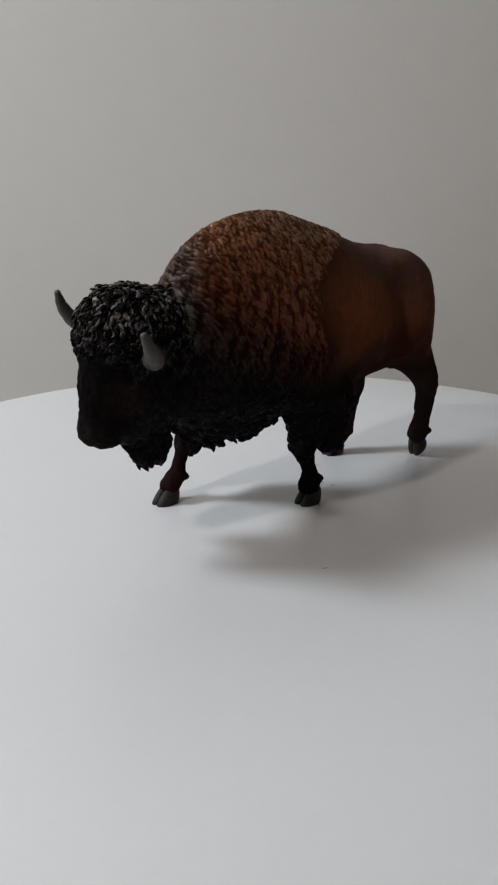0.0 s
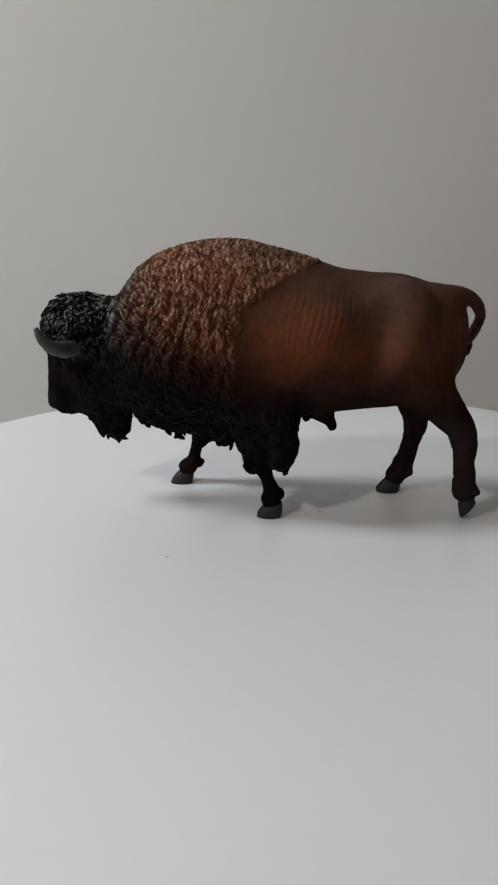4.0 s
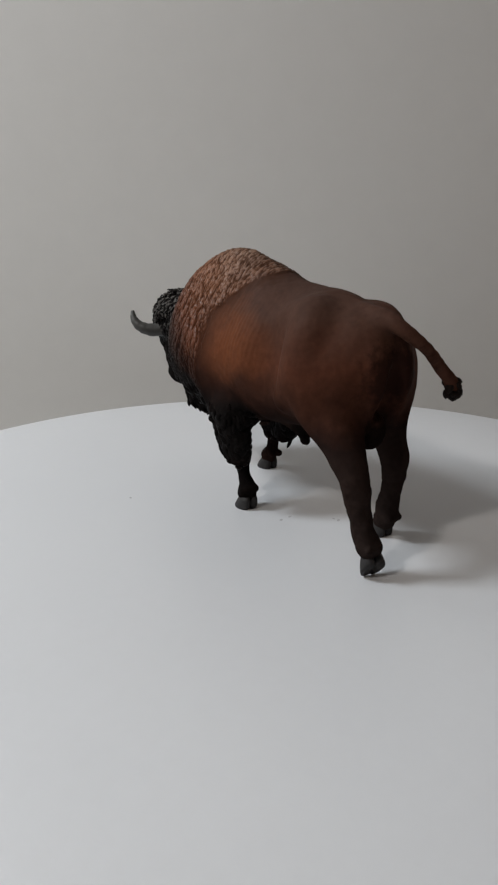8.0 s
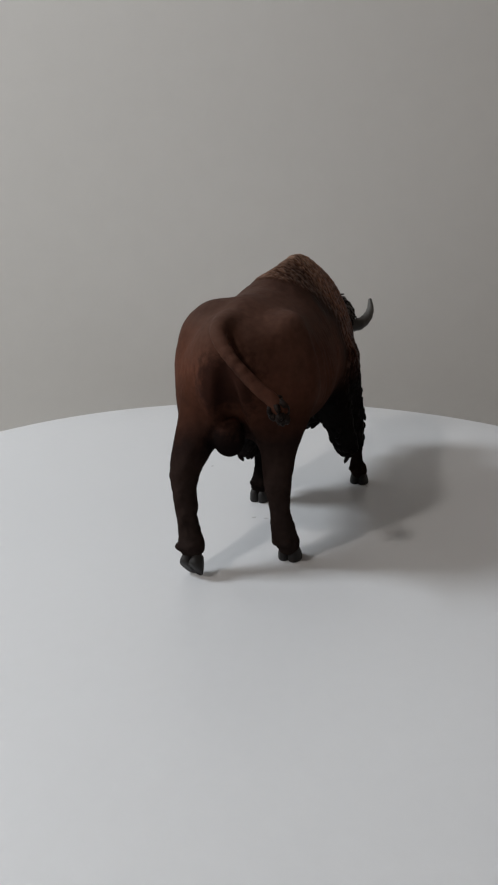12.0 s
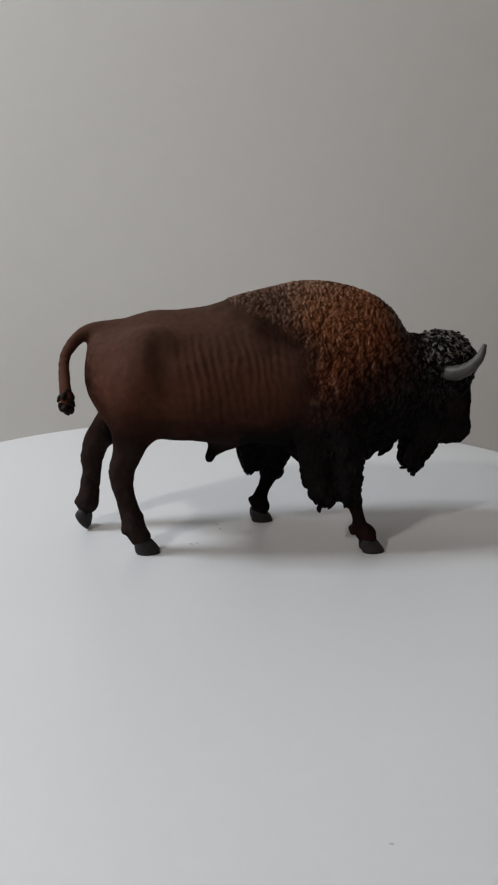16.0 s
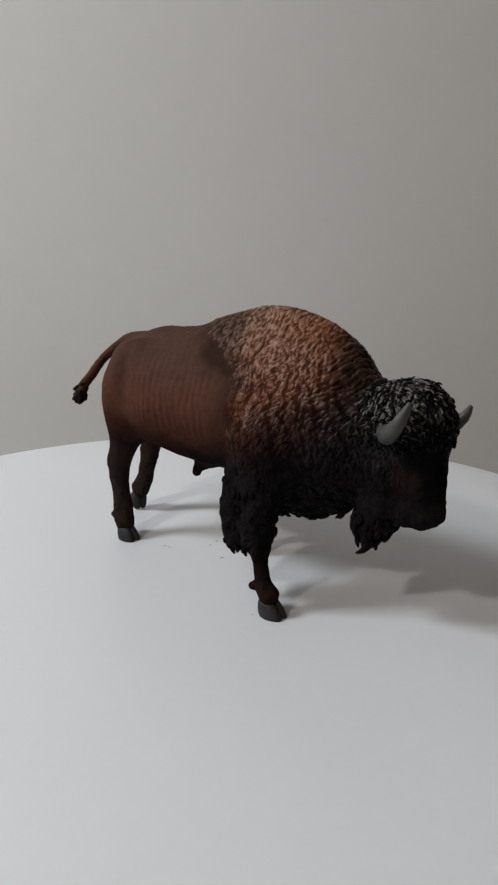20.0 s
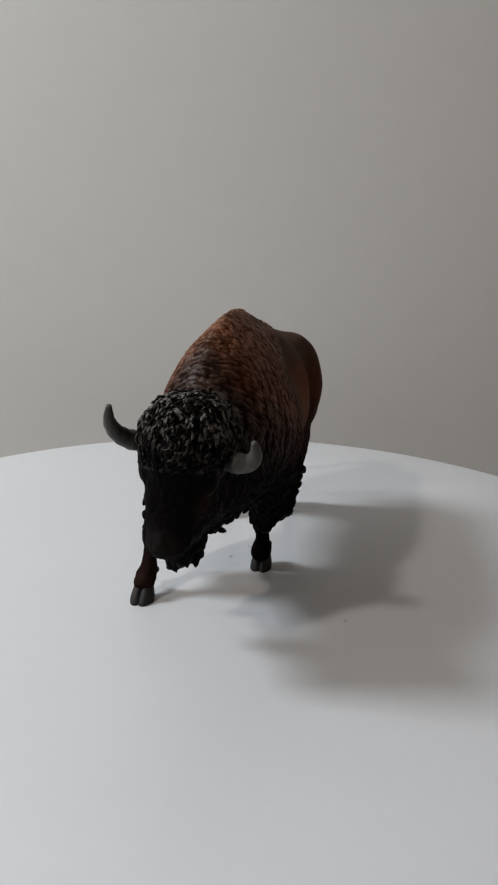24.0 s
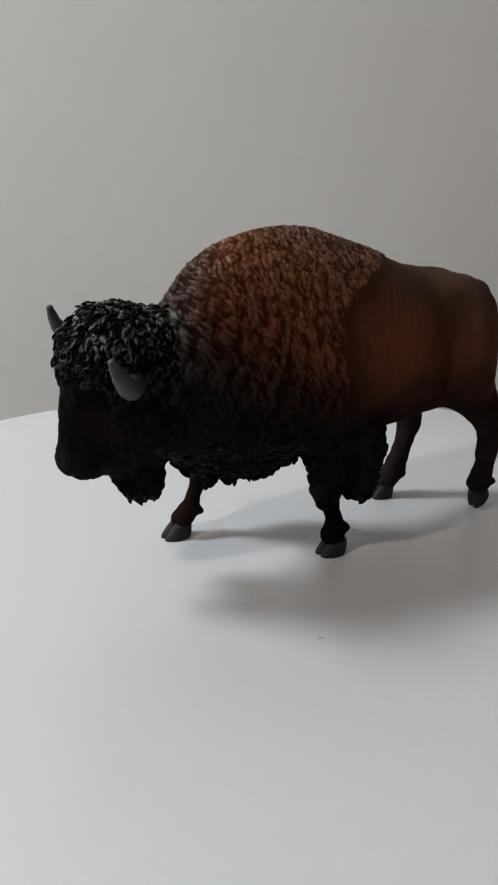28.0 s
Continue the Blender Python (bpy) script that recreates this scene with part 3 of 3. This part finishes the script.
def surface_net(F):
    s = F < 0
    n = np.array(F.shape)
    c = np.zeros(n - 1, np.int8)
    offs = [(i, j, k) for i in (0, 1) for j in (0, 1) for k in (0, 1)]
    for i, j, k in offs:
        c += s[i:n[0] - 1 + i, j:n[1] - 1 + j, k:n[2] - 1 + k]
    cells = np.argwhere((c > 0) & (c < 8))
    index = np.full(n - 1, -1, np.int64)
    index[tuple(cells.T)] = np.arange(len(cells))
    pos, cnt = np.zeros((len(cells), 3)), np.zeros(len(cells))
    for a in offs:
        for axis in range(3):
            if a[axis]:
                continue
            b = list(a)
            b[axis] = 1
            fa, fb = F[tuple((cells + a).T)], F[tuple((cells + b).T)]
            cross = (fa < 0) != (fb < 0)
            t = np.where(cross, fa / np.where(cross, fa - fb, 1), 0)
            p = np.array(a, float)[None].repeat(len(cells), 0)
            p[:, axis] += t
            pos[cross] += p[cross]
            cnt[cross] += 1
    verts = LO + (cells + pos / cnt[:, None]) * H
    quads = []
    for axis in range(3):
        u, v = [(1, 2), (2, 0), (0, 1)][axis]
        sa = s[tuple(slice(0, -1) if q == axis else slice(None) for q in range(3))]
        sb = s[tuple(slice(1, None) if q == axis else slice(None) for q in range(3))]
        e = np.argwhere(sa != sb)
        e = e[(e[:, u] > 0) & (e[:, v] > 0) & (e[:, u] < n[u] - 1) & (e[:, v] < n[v] - 1)]
        inside = s[tuple(e.T)]
        ids = []
        for du, dv in ((-1, -1), (0, -1), (0, 0), (-1, 0)):
            q = e.copy()
            q[:, u] += du
            q[:, v] += dv
            ids.append(index[tuple(q.T)])
        q = np.stack(ids, 1)
        q[~inside] = q[~inside][:, ::-1]
        quads.append(q)
    return verts, np.concatenate(quads)


def vertex_normals(V, Q):
    d = np.cross(V[Q[:, 2]] - V[Q[:, 0]], V[Q[:, 3]] - V[Q[:, 1]])
    N = np.zeros_like(V)
    for k in range(4):
        np.add.at(N, Q[:, k], d)
    return N / np.maximum(np.linalg.norm(N, axis=1), 1e-9)[:, None]


def relax(V, Q, rounds):
    for _ in range(rounds):
        S, n = np.zeros_like(V), np.zeros(len(V))
        for k in range(4):
            np.add.at(S, Q[:, k], V[Q[:, (k + 1) % 4]] + V[Q[:, (k + 3) % 4]])
            np.add.at(n, Q[:, k], 2)
        V = V * 0.4 + 0.6 * S / n[:, None]
    return V


def split_quads(V, Q):
    """Each quad into four."""
    e = np.concatenate([np.sort(Q[:, [k, (k + 1) % 4]], 1) for k in range(4)])
    key, inv = np.unique(e[:, 0] * len(V) + e[:, 1], return_inverse=True)
    mids = 0.5 * (V[key // len(V)] + V[key % len(V)])
    a = inv.reshape(4, -1) + len(V)
    c = np.arange(len(Q)) + len(V) + len(mids)
    W = np.concatenate([V, mids, V[Q].mean(1)])
    R = np.concatenate([np.stack([Q[:, k], a[k], c, a[(k + 3) % 4]], 1) for k in range(4)])
    return W, R


def mane_edge(z):
    return np.interp(z, [38, 45, 55, 70, 75, 80, 85, 90], [20, 21, 21, 21, 19, 14.5, 5, -6])


def shaggy(V):
    """0 on smooth hide, 1 on the woolly forequarters; and the crown's share."""
    x, y, z = V.T
    fade = np.where(y > 8, np.where(z < 76, 6.5, 2.6), np.interp(z, [74, 84, 90], [13.0, 9.0, 5.0]))
    early = np.where(y > 8, 0.0, np.interp(z, [60, 74, 84, 92], [2.0, 5.0, 5.0, 1.0]))
    m = np.clip((x - mane_edge(z) + early - 1.6 * value_noise(V / 2.6, 21)) / fade, 0, 1) * np.clip((z - 17.5) / 2.0, 0, 1)
    face = np.clip((x - 85.5) / 2.0, 0, 1) * np.clip((61 - z) / 3, 0, 1)
    crown = np.clip((x - 67) / 4, 0, 1) * np.clip((z - 60) / 3, 0, 1)
    fore_left = np.clip((x - 0) / 2, 0, 1) * np.clip((z - 18) / 2, 0, 1) * np.clip((44 - z) / 4, 0, 1) * np.clip((y - 12) / 3, 0, 1)
    return np.maximum(m * (1 - face), fore_left), crown


def tufts(q, seed, spread=0.85):
    """Scattered cells: groove depth between them (0 in the groove), place along the cell's length, a random number per cell."""
    base = np.floor(q).astype(np.int64)
    f1, f2 = np.full(len(q), 9.0), np.full(len(q), 9.0)
    tilt, pick = np.zeros(len(q)), np.zeros(len(q))
    for dx in (-1, 0, 1):
        for dy in (-1, 0, 1):
            for dz in (-1, 0, 1):
                c = base + (dx, dy, dz)
                h = (c[:, 0] * 73856093 ^ c[:, 1] * 19349663 ^ c[:, 2] * 83492791 ^ seed * 2654435) & 0xFFFFFFF
                r = []
                for _ in range(4):
                    h = (h * 1103515245 + 12345) & 0x7FFFFFFF
                    r.append(((h >> 8) & 0xFFFF) / 65535)
                o = q - c - 0.5 - spread * (np.stack(r[:3], 1) - 0.5)
                d = np.sqrt((o * o).sum(1))
                near = d < f1
                f2 = np.where(near, f1, np.minimum(f2, d))
                tilt = np.where(near, o[:, 2], tilt)
                pick = np.where(near, r[3], pick)
                f1 = np.where(near, d, f1)
    return np.clip((f2 - f1) / 0.45, 0, 1), tilt, pick


def sculpt(V, Q):
    """Sculpted hair and hide: returns the points and how far each stands proud, 0 to 1."""
    N = vertex_normals(V, Q)
    m, crown = shaggy(V)
    x, y, z = V.T
    n1, n2, n3 = (value_noise(V / 6.5, k) for k in (1, 2, 3))
    # short pointed flakes of wool that lie down and back, in rows across the neck
    side = np.abs(y - 8.5)
    a = 0.90 * x - 0.43 * z + 0.8 * n2
    c = 0.43 * x + 0.90 * z - 0.25 * side + 0.8 * n3
    q = np.stack([a / 1.2, y / 1.75, c / 2.9], 1)
    nape = (x > 56 + 3 * n1) & (z > 64)
    crest = 0.62 * x - 0.78 * z + 0.7 * n2
    q = np.where(nape[:, None], np.stack([y / 3.6, (0.78 * x + 0.62 * z) / 3.6, crest / 1.35], 1), q)
    groove, tilt, pick = np.zeros(len(V)), np.zeros(len(V)), np.zeros(len(V))
    wool = m > 0
    groove[wool], tilt[wool], pick[wool] = tufts(q[wool] + 0.25 * np.stack([n1, n2, n3], 1)[wool], 3, 1.0)
    q2 = np.stack([a / 0.75, y / 1.0, c / 1.6], 1)
    strand = value_noise(q2, 14)
    flake = np.sqrt(groove) * (0.62 + 0.38 * pick) - 0.35 * tilt * groove
    # tresses that run down the shoulder
    tress = (x + (0.22 + 0.012 * (x - 38)) * (z - 75) + 1.6 * n1 + 0.12 * side) / 4.2 + 0.30 * value_noise(V / 2.4, 7)
    ridge = np.sin(np.pi * (tress - np.floor(tress)))
    # crimped strands
    wave = np.sin((0.95 * z + 0.3 * x + 1.6 * n3) * 2 * math.pi / 3.4 + 3 * pick)
    crimp = np.sin(2 * math.pi * ((x + 0.25 * z + 1.6 * n1 + 0.1 * side) / 1.75 + 0.24 * wave + 0.3 * value_noise(V / 1.8, 31)))
    crimp = np.where(nape, np.sin(2 * math.pi * (crest / 1.9 + 0.3 * value_noise(V / 2.2, 32))), crimp)
    relief = 0.44 * (flake - 0.45) + 0.15 * crimp * (0.7 + 0.8 * strand) + 0.30 * np.interp(z, [50, 62, 78, 90], [0.7, 1.5, 1.0, 0.35]) * (ridge - 0.6) + 0.2 * strand
    lump = value_noise(V / np.array([3.0, 3.0, 4.2]), 13)
    low = np.clip((46 - z) / 8, 0, 1)
    curl = value_noise((V + 2.0 * np.stack([n1, n2, n3], 1)) / 1.9, 5)
    d = m * (1 - crown) * (0.35 + 0.68 * relief * (1 - 0.35 * low) + low * 0.9 * lump)
    d += crown * m * (0.1 + 0.55 * curl)
    snout = np.clip((x - 78) / 4, 0, 1) * (1 - m) * np.clip((z - 30) / 4, 0, 1)
    d += snout * (0.24 * value_noise(V / 1.2, 33) + 0.55 * value_noise(V / 3.2, 34))
    # proud feeds the coat's colour: grooves get painted shade, ridges a lighter tone
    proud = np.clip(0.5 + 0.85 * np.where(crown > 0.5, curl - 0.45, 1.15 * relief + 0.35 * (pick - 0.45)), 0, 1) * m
    # skin: rib folds on the flanks, shallow dimples
    right = y < 6
    spread = np.where(right, np.exp(-((x + 1) / 19) ** 4 - ((z - 64) / 13) ** 4), np.exp(-((x + 2) / 14) ** 4 - ((z - 71) / 9) ** 4))
    rib = spread * np.clip(np.abs(y - 6) / 12 - 0.5, 0, 1) * np.where(right, 0.16, 0.07)
    fold = np.sin((x + 0.16 * (z - 64) + 0.9 * n1 + 0.3 * value_noise(V / 3.4, 8)) * np.where(right, 2.15, 2.9) + 0.4 * n2)
    d += (1 - m) * rib * fold * (0.75 + 0.6 * value_noise(V / 4.5, 18))
    d += (1 - m) * (0.26 * value_noise(V / 7.0, 9) + 0.07 * value_noise(V / 1.6, 10))
    # knobbly joints and tendons of the legs
    d += (1 - m) * np.clip((38 - z) / 10, 0, 1) * (0.5 * value_noise(V / np.array([3.0, 3.0, 4.5]), 41) + 0.16 * value_noise(V / 1.3, 42))
    return V + N * d[:, None], proud


def locks(roots, ways, normals, lengths, radii, lift, curl, seed):
    """Many tapered, curling tufts of hair in one mesh."""
    rng = np.random.RandomState(seed)
    n, rings, sides = len(roots), 5, 5
    side = np.cross(normals, ways)
    side /= np.linalg.norm(side, axis=1)[:, None]
    bend = rng.uniform(-1, 1, n) * curl
    rise = lift * rng.uniform(0.5, 1.3, n)
    V = np.zeros((n, rings * sides + 1, 3))
    for k in range(rings):
        t = k / rings
        c = roots + ways * (lengths * t)[:, None] + side * (bend * lengths * math.sin(t * 2.6))[:, None] + normals * (rise * math.sin(t * 2.4) - 0.25)[:, None]
        r = radii * (0.75 + 0.6 * t - 1.1 * t * t)
        for q in range(sides):
            a = 2 * math.pi * q / sides
            V[:, k * sides + q] = c + side * (r * math.cos(a))[:, None] + normals * (0.8 * r * math.sin(a))[:, None]
    V[:, -1] = roots + ways * lengths[:, None] + side * (bend * lengths * math.sin(2.6))[:, None] + normals * (rise * math.sin(2.4) - 0.2)[:, None]
    faces = []
    for k in range(rings - 1):
        for q in range(sides):
            faces.append((k * sides + q, k * sides + (q + 1) % sides, (k + 1) * sides + (q + 1) % sides, (k + 1) * sides + q))
    tip = [((rings - 1) * sides + q, (rings - 1) * sides + (q + 1) % sides, rings * sides) for q in range(sides)]
    per = rings * sides + 1
    F = [tuple(i + o for i in f) for o in range(0, n * per, per) for f in faces + tip]
    # tips coloured paler, brightly on some locks only, to stand for glints
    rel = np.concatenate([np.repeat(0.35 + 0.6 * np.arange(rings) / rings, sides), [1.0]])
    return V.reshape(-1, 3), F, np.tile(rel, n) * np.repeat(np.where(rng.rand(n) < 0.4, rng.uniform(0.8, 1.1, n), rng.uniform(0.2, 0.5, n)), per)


def scatter(V, Q, N, want, count, seed):
    """Roots spread over the surface by the weight given for each vertex."""
    rng = np.random.RandomState(seed)
    area = np.linalg.norm(np.cross(V[Q[:, 2]] - V[Q[:, 0]], V[Q[:, 3]] - V[Q[:, 1]]), axis=1)
    w = area * want[Q[:, 0]]
    pick = rng.choice(len(Q), count, replace=False, p=w / w.sum())
    t = rng.rand(count, 1)
    return V[Q[pick, 0]] * t + V[Q[pick, 2]] * (1 - t), N[Q[pick, 0]], rng


def along(flow, normals):
    w = flow - normals * (flow * normals).sum(1)[:, None]
    return w / np.maximum(np.linalg.norm(w, axis=1), 1e-6)[:, None]


def horn_mesh(chain, sides=14):
    pts = [Vector(c[:3]) for c in chain]
    rad = [c[3] for c in chain]
    verts, faces = [], []
    steps = 22
    for i in range(steps + 1):
        t = i / steps * (len(pts) - 1)
        k = min(int(t), len(pts) - 2)
        u = t - k
        p0, p1, p2, p3 = pts[max(k - 1, 0)], pts[k], pts[k + 1], pts[min(k + 2, len(pts) - 1)]
        p = 0.5 * ((2 * p1) + (p2 - p0) * u + (2 * p0 - 5 * p1 + 4 * p2 - p3) * u * u + (3 * p1 - p0 - 3 * p2 + p3) * u ** 3)
        d = ((p2 - p0) * (1 - u) + (p3 - p1) * u).normalized()
        r = (rad[k] * (1 - u) + rad[k + 1] * u) * (1 + 0.05 * math.sin(i * 2.1))
        s = d.orthogonal().normalized() if i == 0 else (s - d * s.dot(d)).normalized()
        w = d.cross(s)
        for q in range(sides):
            a = 2 * math.pi * q / sides
            verts.append((p + s * (r * math.cos(a)) + w * (r * math.sin(a))) * 0.001)
    for i in range(steps):
        for q in range(sides):
            j = (q + 1) % sides
            faces.append((i * sides + q, i * sides + j, (i + 1) * sides + j, (i + 1) * sides + q))
    faces.append(tuple(range(steps * sides, (steps + 1) * sides)))
    return verts, faces


def hoof_mesh(x, y, turn, down=False):
    """A cloven hoof of two toes, flat below; millimetres, pointing along +x."""
    verts, faces = [], []
    for sgn in (-1, 1):
        o = len(verts)
        levels = [(0.0, 0.97), (0.7, 1.0), (2.0, 0.93), (3.7, 0.78), (4.9, 0.6)]
        for z, k in levels:
            for q in range(16):
                a = 2 * math.pi * q / 16
                px = (4.5 * math.cos(a) if math.cos(a) > 0 else 4.2 * math.cos(a)) * k - z * 0.42 + 0.2
                py = sgn * 1.65 + 2.35 * math.sin(a) * k - sgn * max(math.cos(a), 0) * 0.35
                verts.append((px, py, z))
        for i in range(len(levels) - 1):
            for q in range(16):
                j = (q + 1) % 16
                faces.append((o + i * 16 + q, o + i * 16 + j, o + (i + 1) * 16 + j, o + (i + 1) * 16 + q))
        faces.append(tuple(o + q for q in reversed(range(16))))
        faces.append(tuple(o + 4 * 16 + q for q in range(16)))
    m = Matrix.Rotation(turn, 4, "Z")
    if down:
        m = Matrix.Translation((x + 0.5, y + 1.2, 5.2)) @ m @ Matrix.Rotation(radians(52), 4, "Y") @ Matrix.Diagonal((0.9, 1.0, 0.85, 1)) @ Matrix.Translation((0.6, 0, -2.2))
    else:
        m = Matrix.Translation((x, y, 0)) @ m
    verts = [m @ Vector(v) for v in verts]
    low = Vector((0, 0, min(v.z for v in verts) - 0.02))
    return [(v - low) * 0.001 for v in verts], faces


def toy_bison():
    thing = tagged(new("toy_bison"), "painted vinyl toy bison, rust-brown hump and black shaggy mane", "toy animal")
    parts = groups()
    V, Q = surface_net(figure_field(parts))
    V = relax(V, Q, 3)
    # the bare hide of the trunk flows without creases
    bare = (np.clip((16 - V[:, 0]) / 6, 0, 1) * np.clip((V[:, 2] - 46) / 8, 0, 1) * np.clip((V[:, 0] + 52) / 4, 0, 1))[:, None]
    V = V + bare * (relax(V, Q, 8) - V)
    V, Q = split_quads(V, Q)
    V = relax(V, Q, 1)
    # which part each face belongs to
    names = ["body", "head", "foreleg_right", "foreleg_left", "hind_leg_right", "hind_leg_left", "beard", "tail"]
    near = np.full((len(names), len(V)), 99.0)
    for name, f, k, chain in parts:
        i = names.index(name)
        if k < 0:
            continue
        keep = np.ones(len(V), bool)
        if chain is not None:
            c = np.array(chain)
            keep = ((V > (c[:, :3] - c[:, 3:] - 4).min(0)) & (V < (c[:, :3] + c[:, 3:] + 4).max(0))).all(1)
        near[i, keep] = np.minimum(near[i, keep], f(V[keep]))
    near[0] -= 0.3
    owner = near.argmin(0)
    V, proud = sculpt(V, Q)
    N = vertex_normals(V, Q)
    label = owner[Q[:, 0]]
    m, crown = shaggy(V)
    made = {}
    about = {"body": "umber hide behind a rust-brown woolly hump", "head": "black woolly head with a bare dark muzzle", "beard": "black tufted beard", "tail": "brown bare tail"}
    for i, name in enumerate(names):
        q = Q[label == i]
        ids, inv = np.unique(q, return_inverse=True)
        inv = inv.reshape(q.shape)
        plain = name.replace("_right", "").replace("_left", "")
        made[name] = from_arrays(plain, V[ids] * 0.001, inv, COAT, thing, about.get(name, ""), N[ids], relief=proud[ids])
    # hair
    x, y, z = V.T

    def hair(name, want, count, seed, flow, length, radius, lift, curl, owner_part, label):
        r, n, rng = scatter(V, Q, N, want, count, seed)
        fl = flow(r, rng)
        w = along(fl, n)
        L = rng.uniform(*length, count)
        R = rng.uniform(*radius, count)
        v, f, rel = locks(r, w, n, L, R, lift, curl, seed)
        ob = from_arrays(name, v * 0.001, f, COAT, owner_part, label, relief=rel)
        return tagged(ob, kind="stuff")

    def jitter(rng, n, s):
        return rng.normal(0, s, (n, 3))

    def down(back, spread):
        return lambda r, g: np.stack([-back - 0 * r[:, 0], 0 * r[:, 0], -1 + 0 * r[:, 0]], 1) + jitter(g, len(r), spread)

    top = m * (1 - crown) * (owner != 7) * (x < 74)
    hair("crown_hair", m * crown * (x > 69), 1600, 12, lambda r, g: np.stack([0.6 + (r[:, 0] - 80) * 0.05, (r[:, 1] - 9) * 0.07, -0.7 - 0 * r[:, 0]], 1) + jitter(g, len(r), 0.5), (1.8, 3.1), (0.42, 0.70), 0.25, 0.8, made["head"], "black curly hair, tips paler with dry-brush and painted glints")
    hair("chest_hair", top * (z <= 45) * (z > 19) * (owner != 6) * (owner != 1), 330, 13, down(0.25, 0.25), (2.0, 3.4), (1.0, 1.7), 0.0, 0.2, made["body"], "black shaggy hair")
    hair("fringe", m * (x < 64) * (N[:, 2] < -0.35) * (z < 38) * (owner != 1), 130, 16, down(0.15, 0.20), (3.0, 5.4), (1.0, 1.8), 0.2, 0.12, made["body"], "black ragged fringe of hair")
    hair("beard_hair", (owner == 6) * (z < 37), 110, 14, down(0.1, 0.22), (2.8, 5.0), (1.0, 1.6), 0.5, 0.2, made["beard"], "black tufted hair")
    # tail tuft
    rng = np.random.RandomState(15)
    k = 70
    n = rng.normal(0, 1, (k, 3))
    n /= np.linalg.norm(n, axis=1)[:, None]
    t = rng.rand(k, 1)
    r = np.array([-57.1, -10.9, 59.8]) * (1 - t) + np.array([-56.2, -14.0, 54.4]) * t + n * (0.7 + 1.8 * np.sin(t * 2.7))
    w = along(np.array([[0.0, -0.3, -1.0]]) + rng.normal(0, 0.2, (k, 3)), n)
    v, f, rel = locks(r, w, n, rng.uniform(1.8, 2.9, k), rng.uniform(1.0, 1.5, k), 0.1, 0.15, 15)
    from_arrays("tail_tuft", v * 0.001, f, DARK, made["tail"], "black hair tuft")
    # horns, eyes, hooves
    for chain in ([(78, 14, 62.5, 3.2), (82, 22.5, 60.6, 2.9), (85.3, 27.6, 62, 2.3), (87.9, 29.5, 65, 1.65), (89.6, 29.4, 68.5, 0.7)], [(77, 4, 64.2, 3.2), (81.2, -4.6, 64, 2.9), (85.2, -8.2, 66.6, 2.3), (88.2, -9.2, 70.6, 1.65), (90, -8.4, 75.0, 0.7)]):
        v, f = horn_mesh(chain)
        from_arrays("horn", v, f, HORN, made["head"], "grey curved horn")
    for c in ((86.4, 16.3, 55.5), (86.8, 0.2, 57.0)):
        bm = bmesh.new()
        bmesh.ops.create_uvsphere(bm, u_segments=16, v_segments=10, radius=0.0012)
        bmesh.ops.translate(bm, verts=bm.verts, vec=Vector(c) * 0.001)
        part("eye", bm, EYE, made["head"], "glossy black eye", True)
    for name, at in HOOVES.items():
        v, f = hoof_mesh(*at) if at else hoof_mesh(-55.8, 13.2, radians(-10), True)
        from_arrays("hoof", v, f, HOOF, made[name], "grey cloven hoof")
    return thing


BISON = toy_bison()


def motions():
    ax, ay = AXIS
    walk(TABLE, [(t, pose(0, 0, 0, 0, 0, a)) for t, a in SPIN])
    walk(BISON, [(t, pose(0, 0, 0, 0, 0, a) @ pose(-ax, -ay, 0)) for t, a in SPIN])


motions()
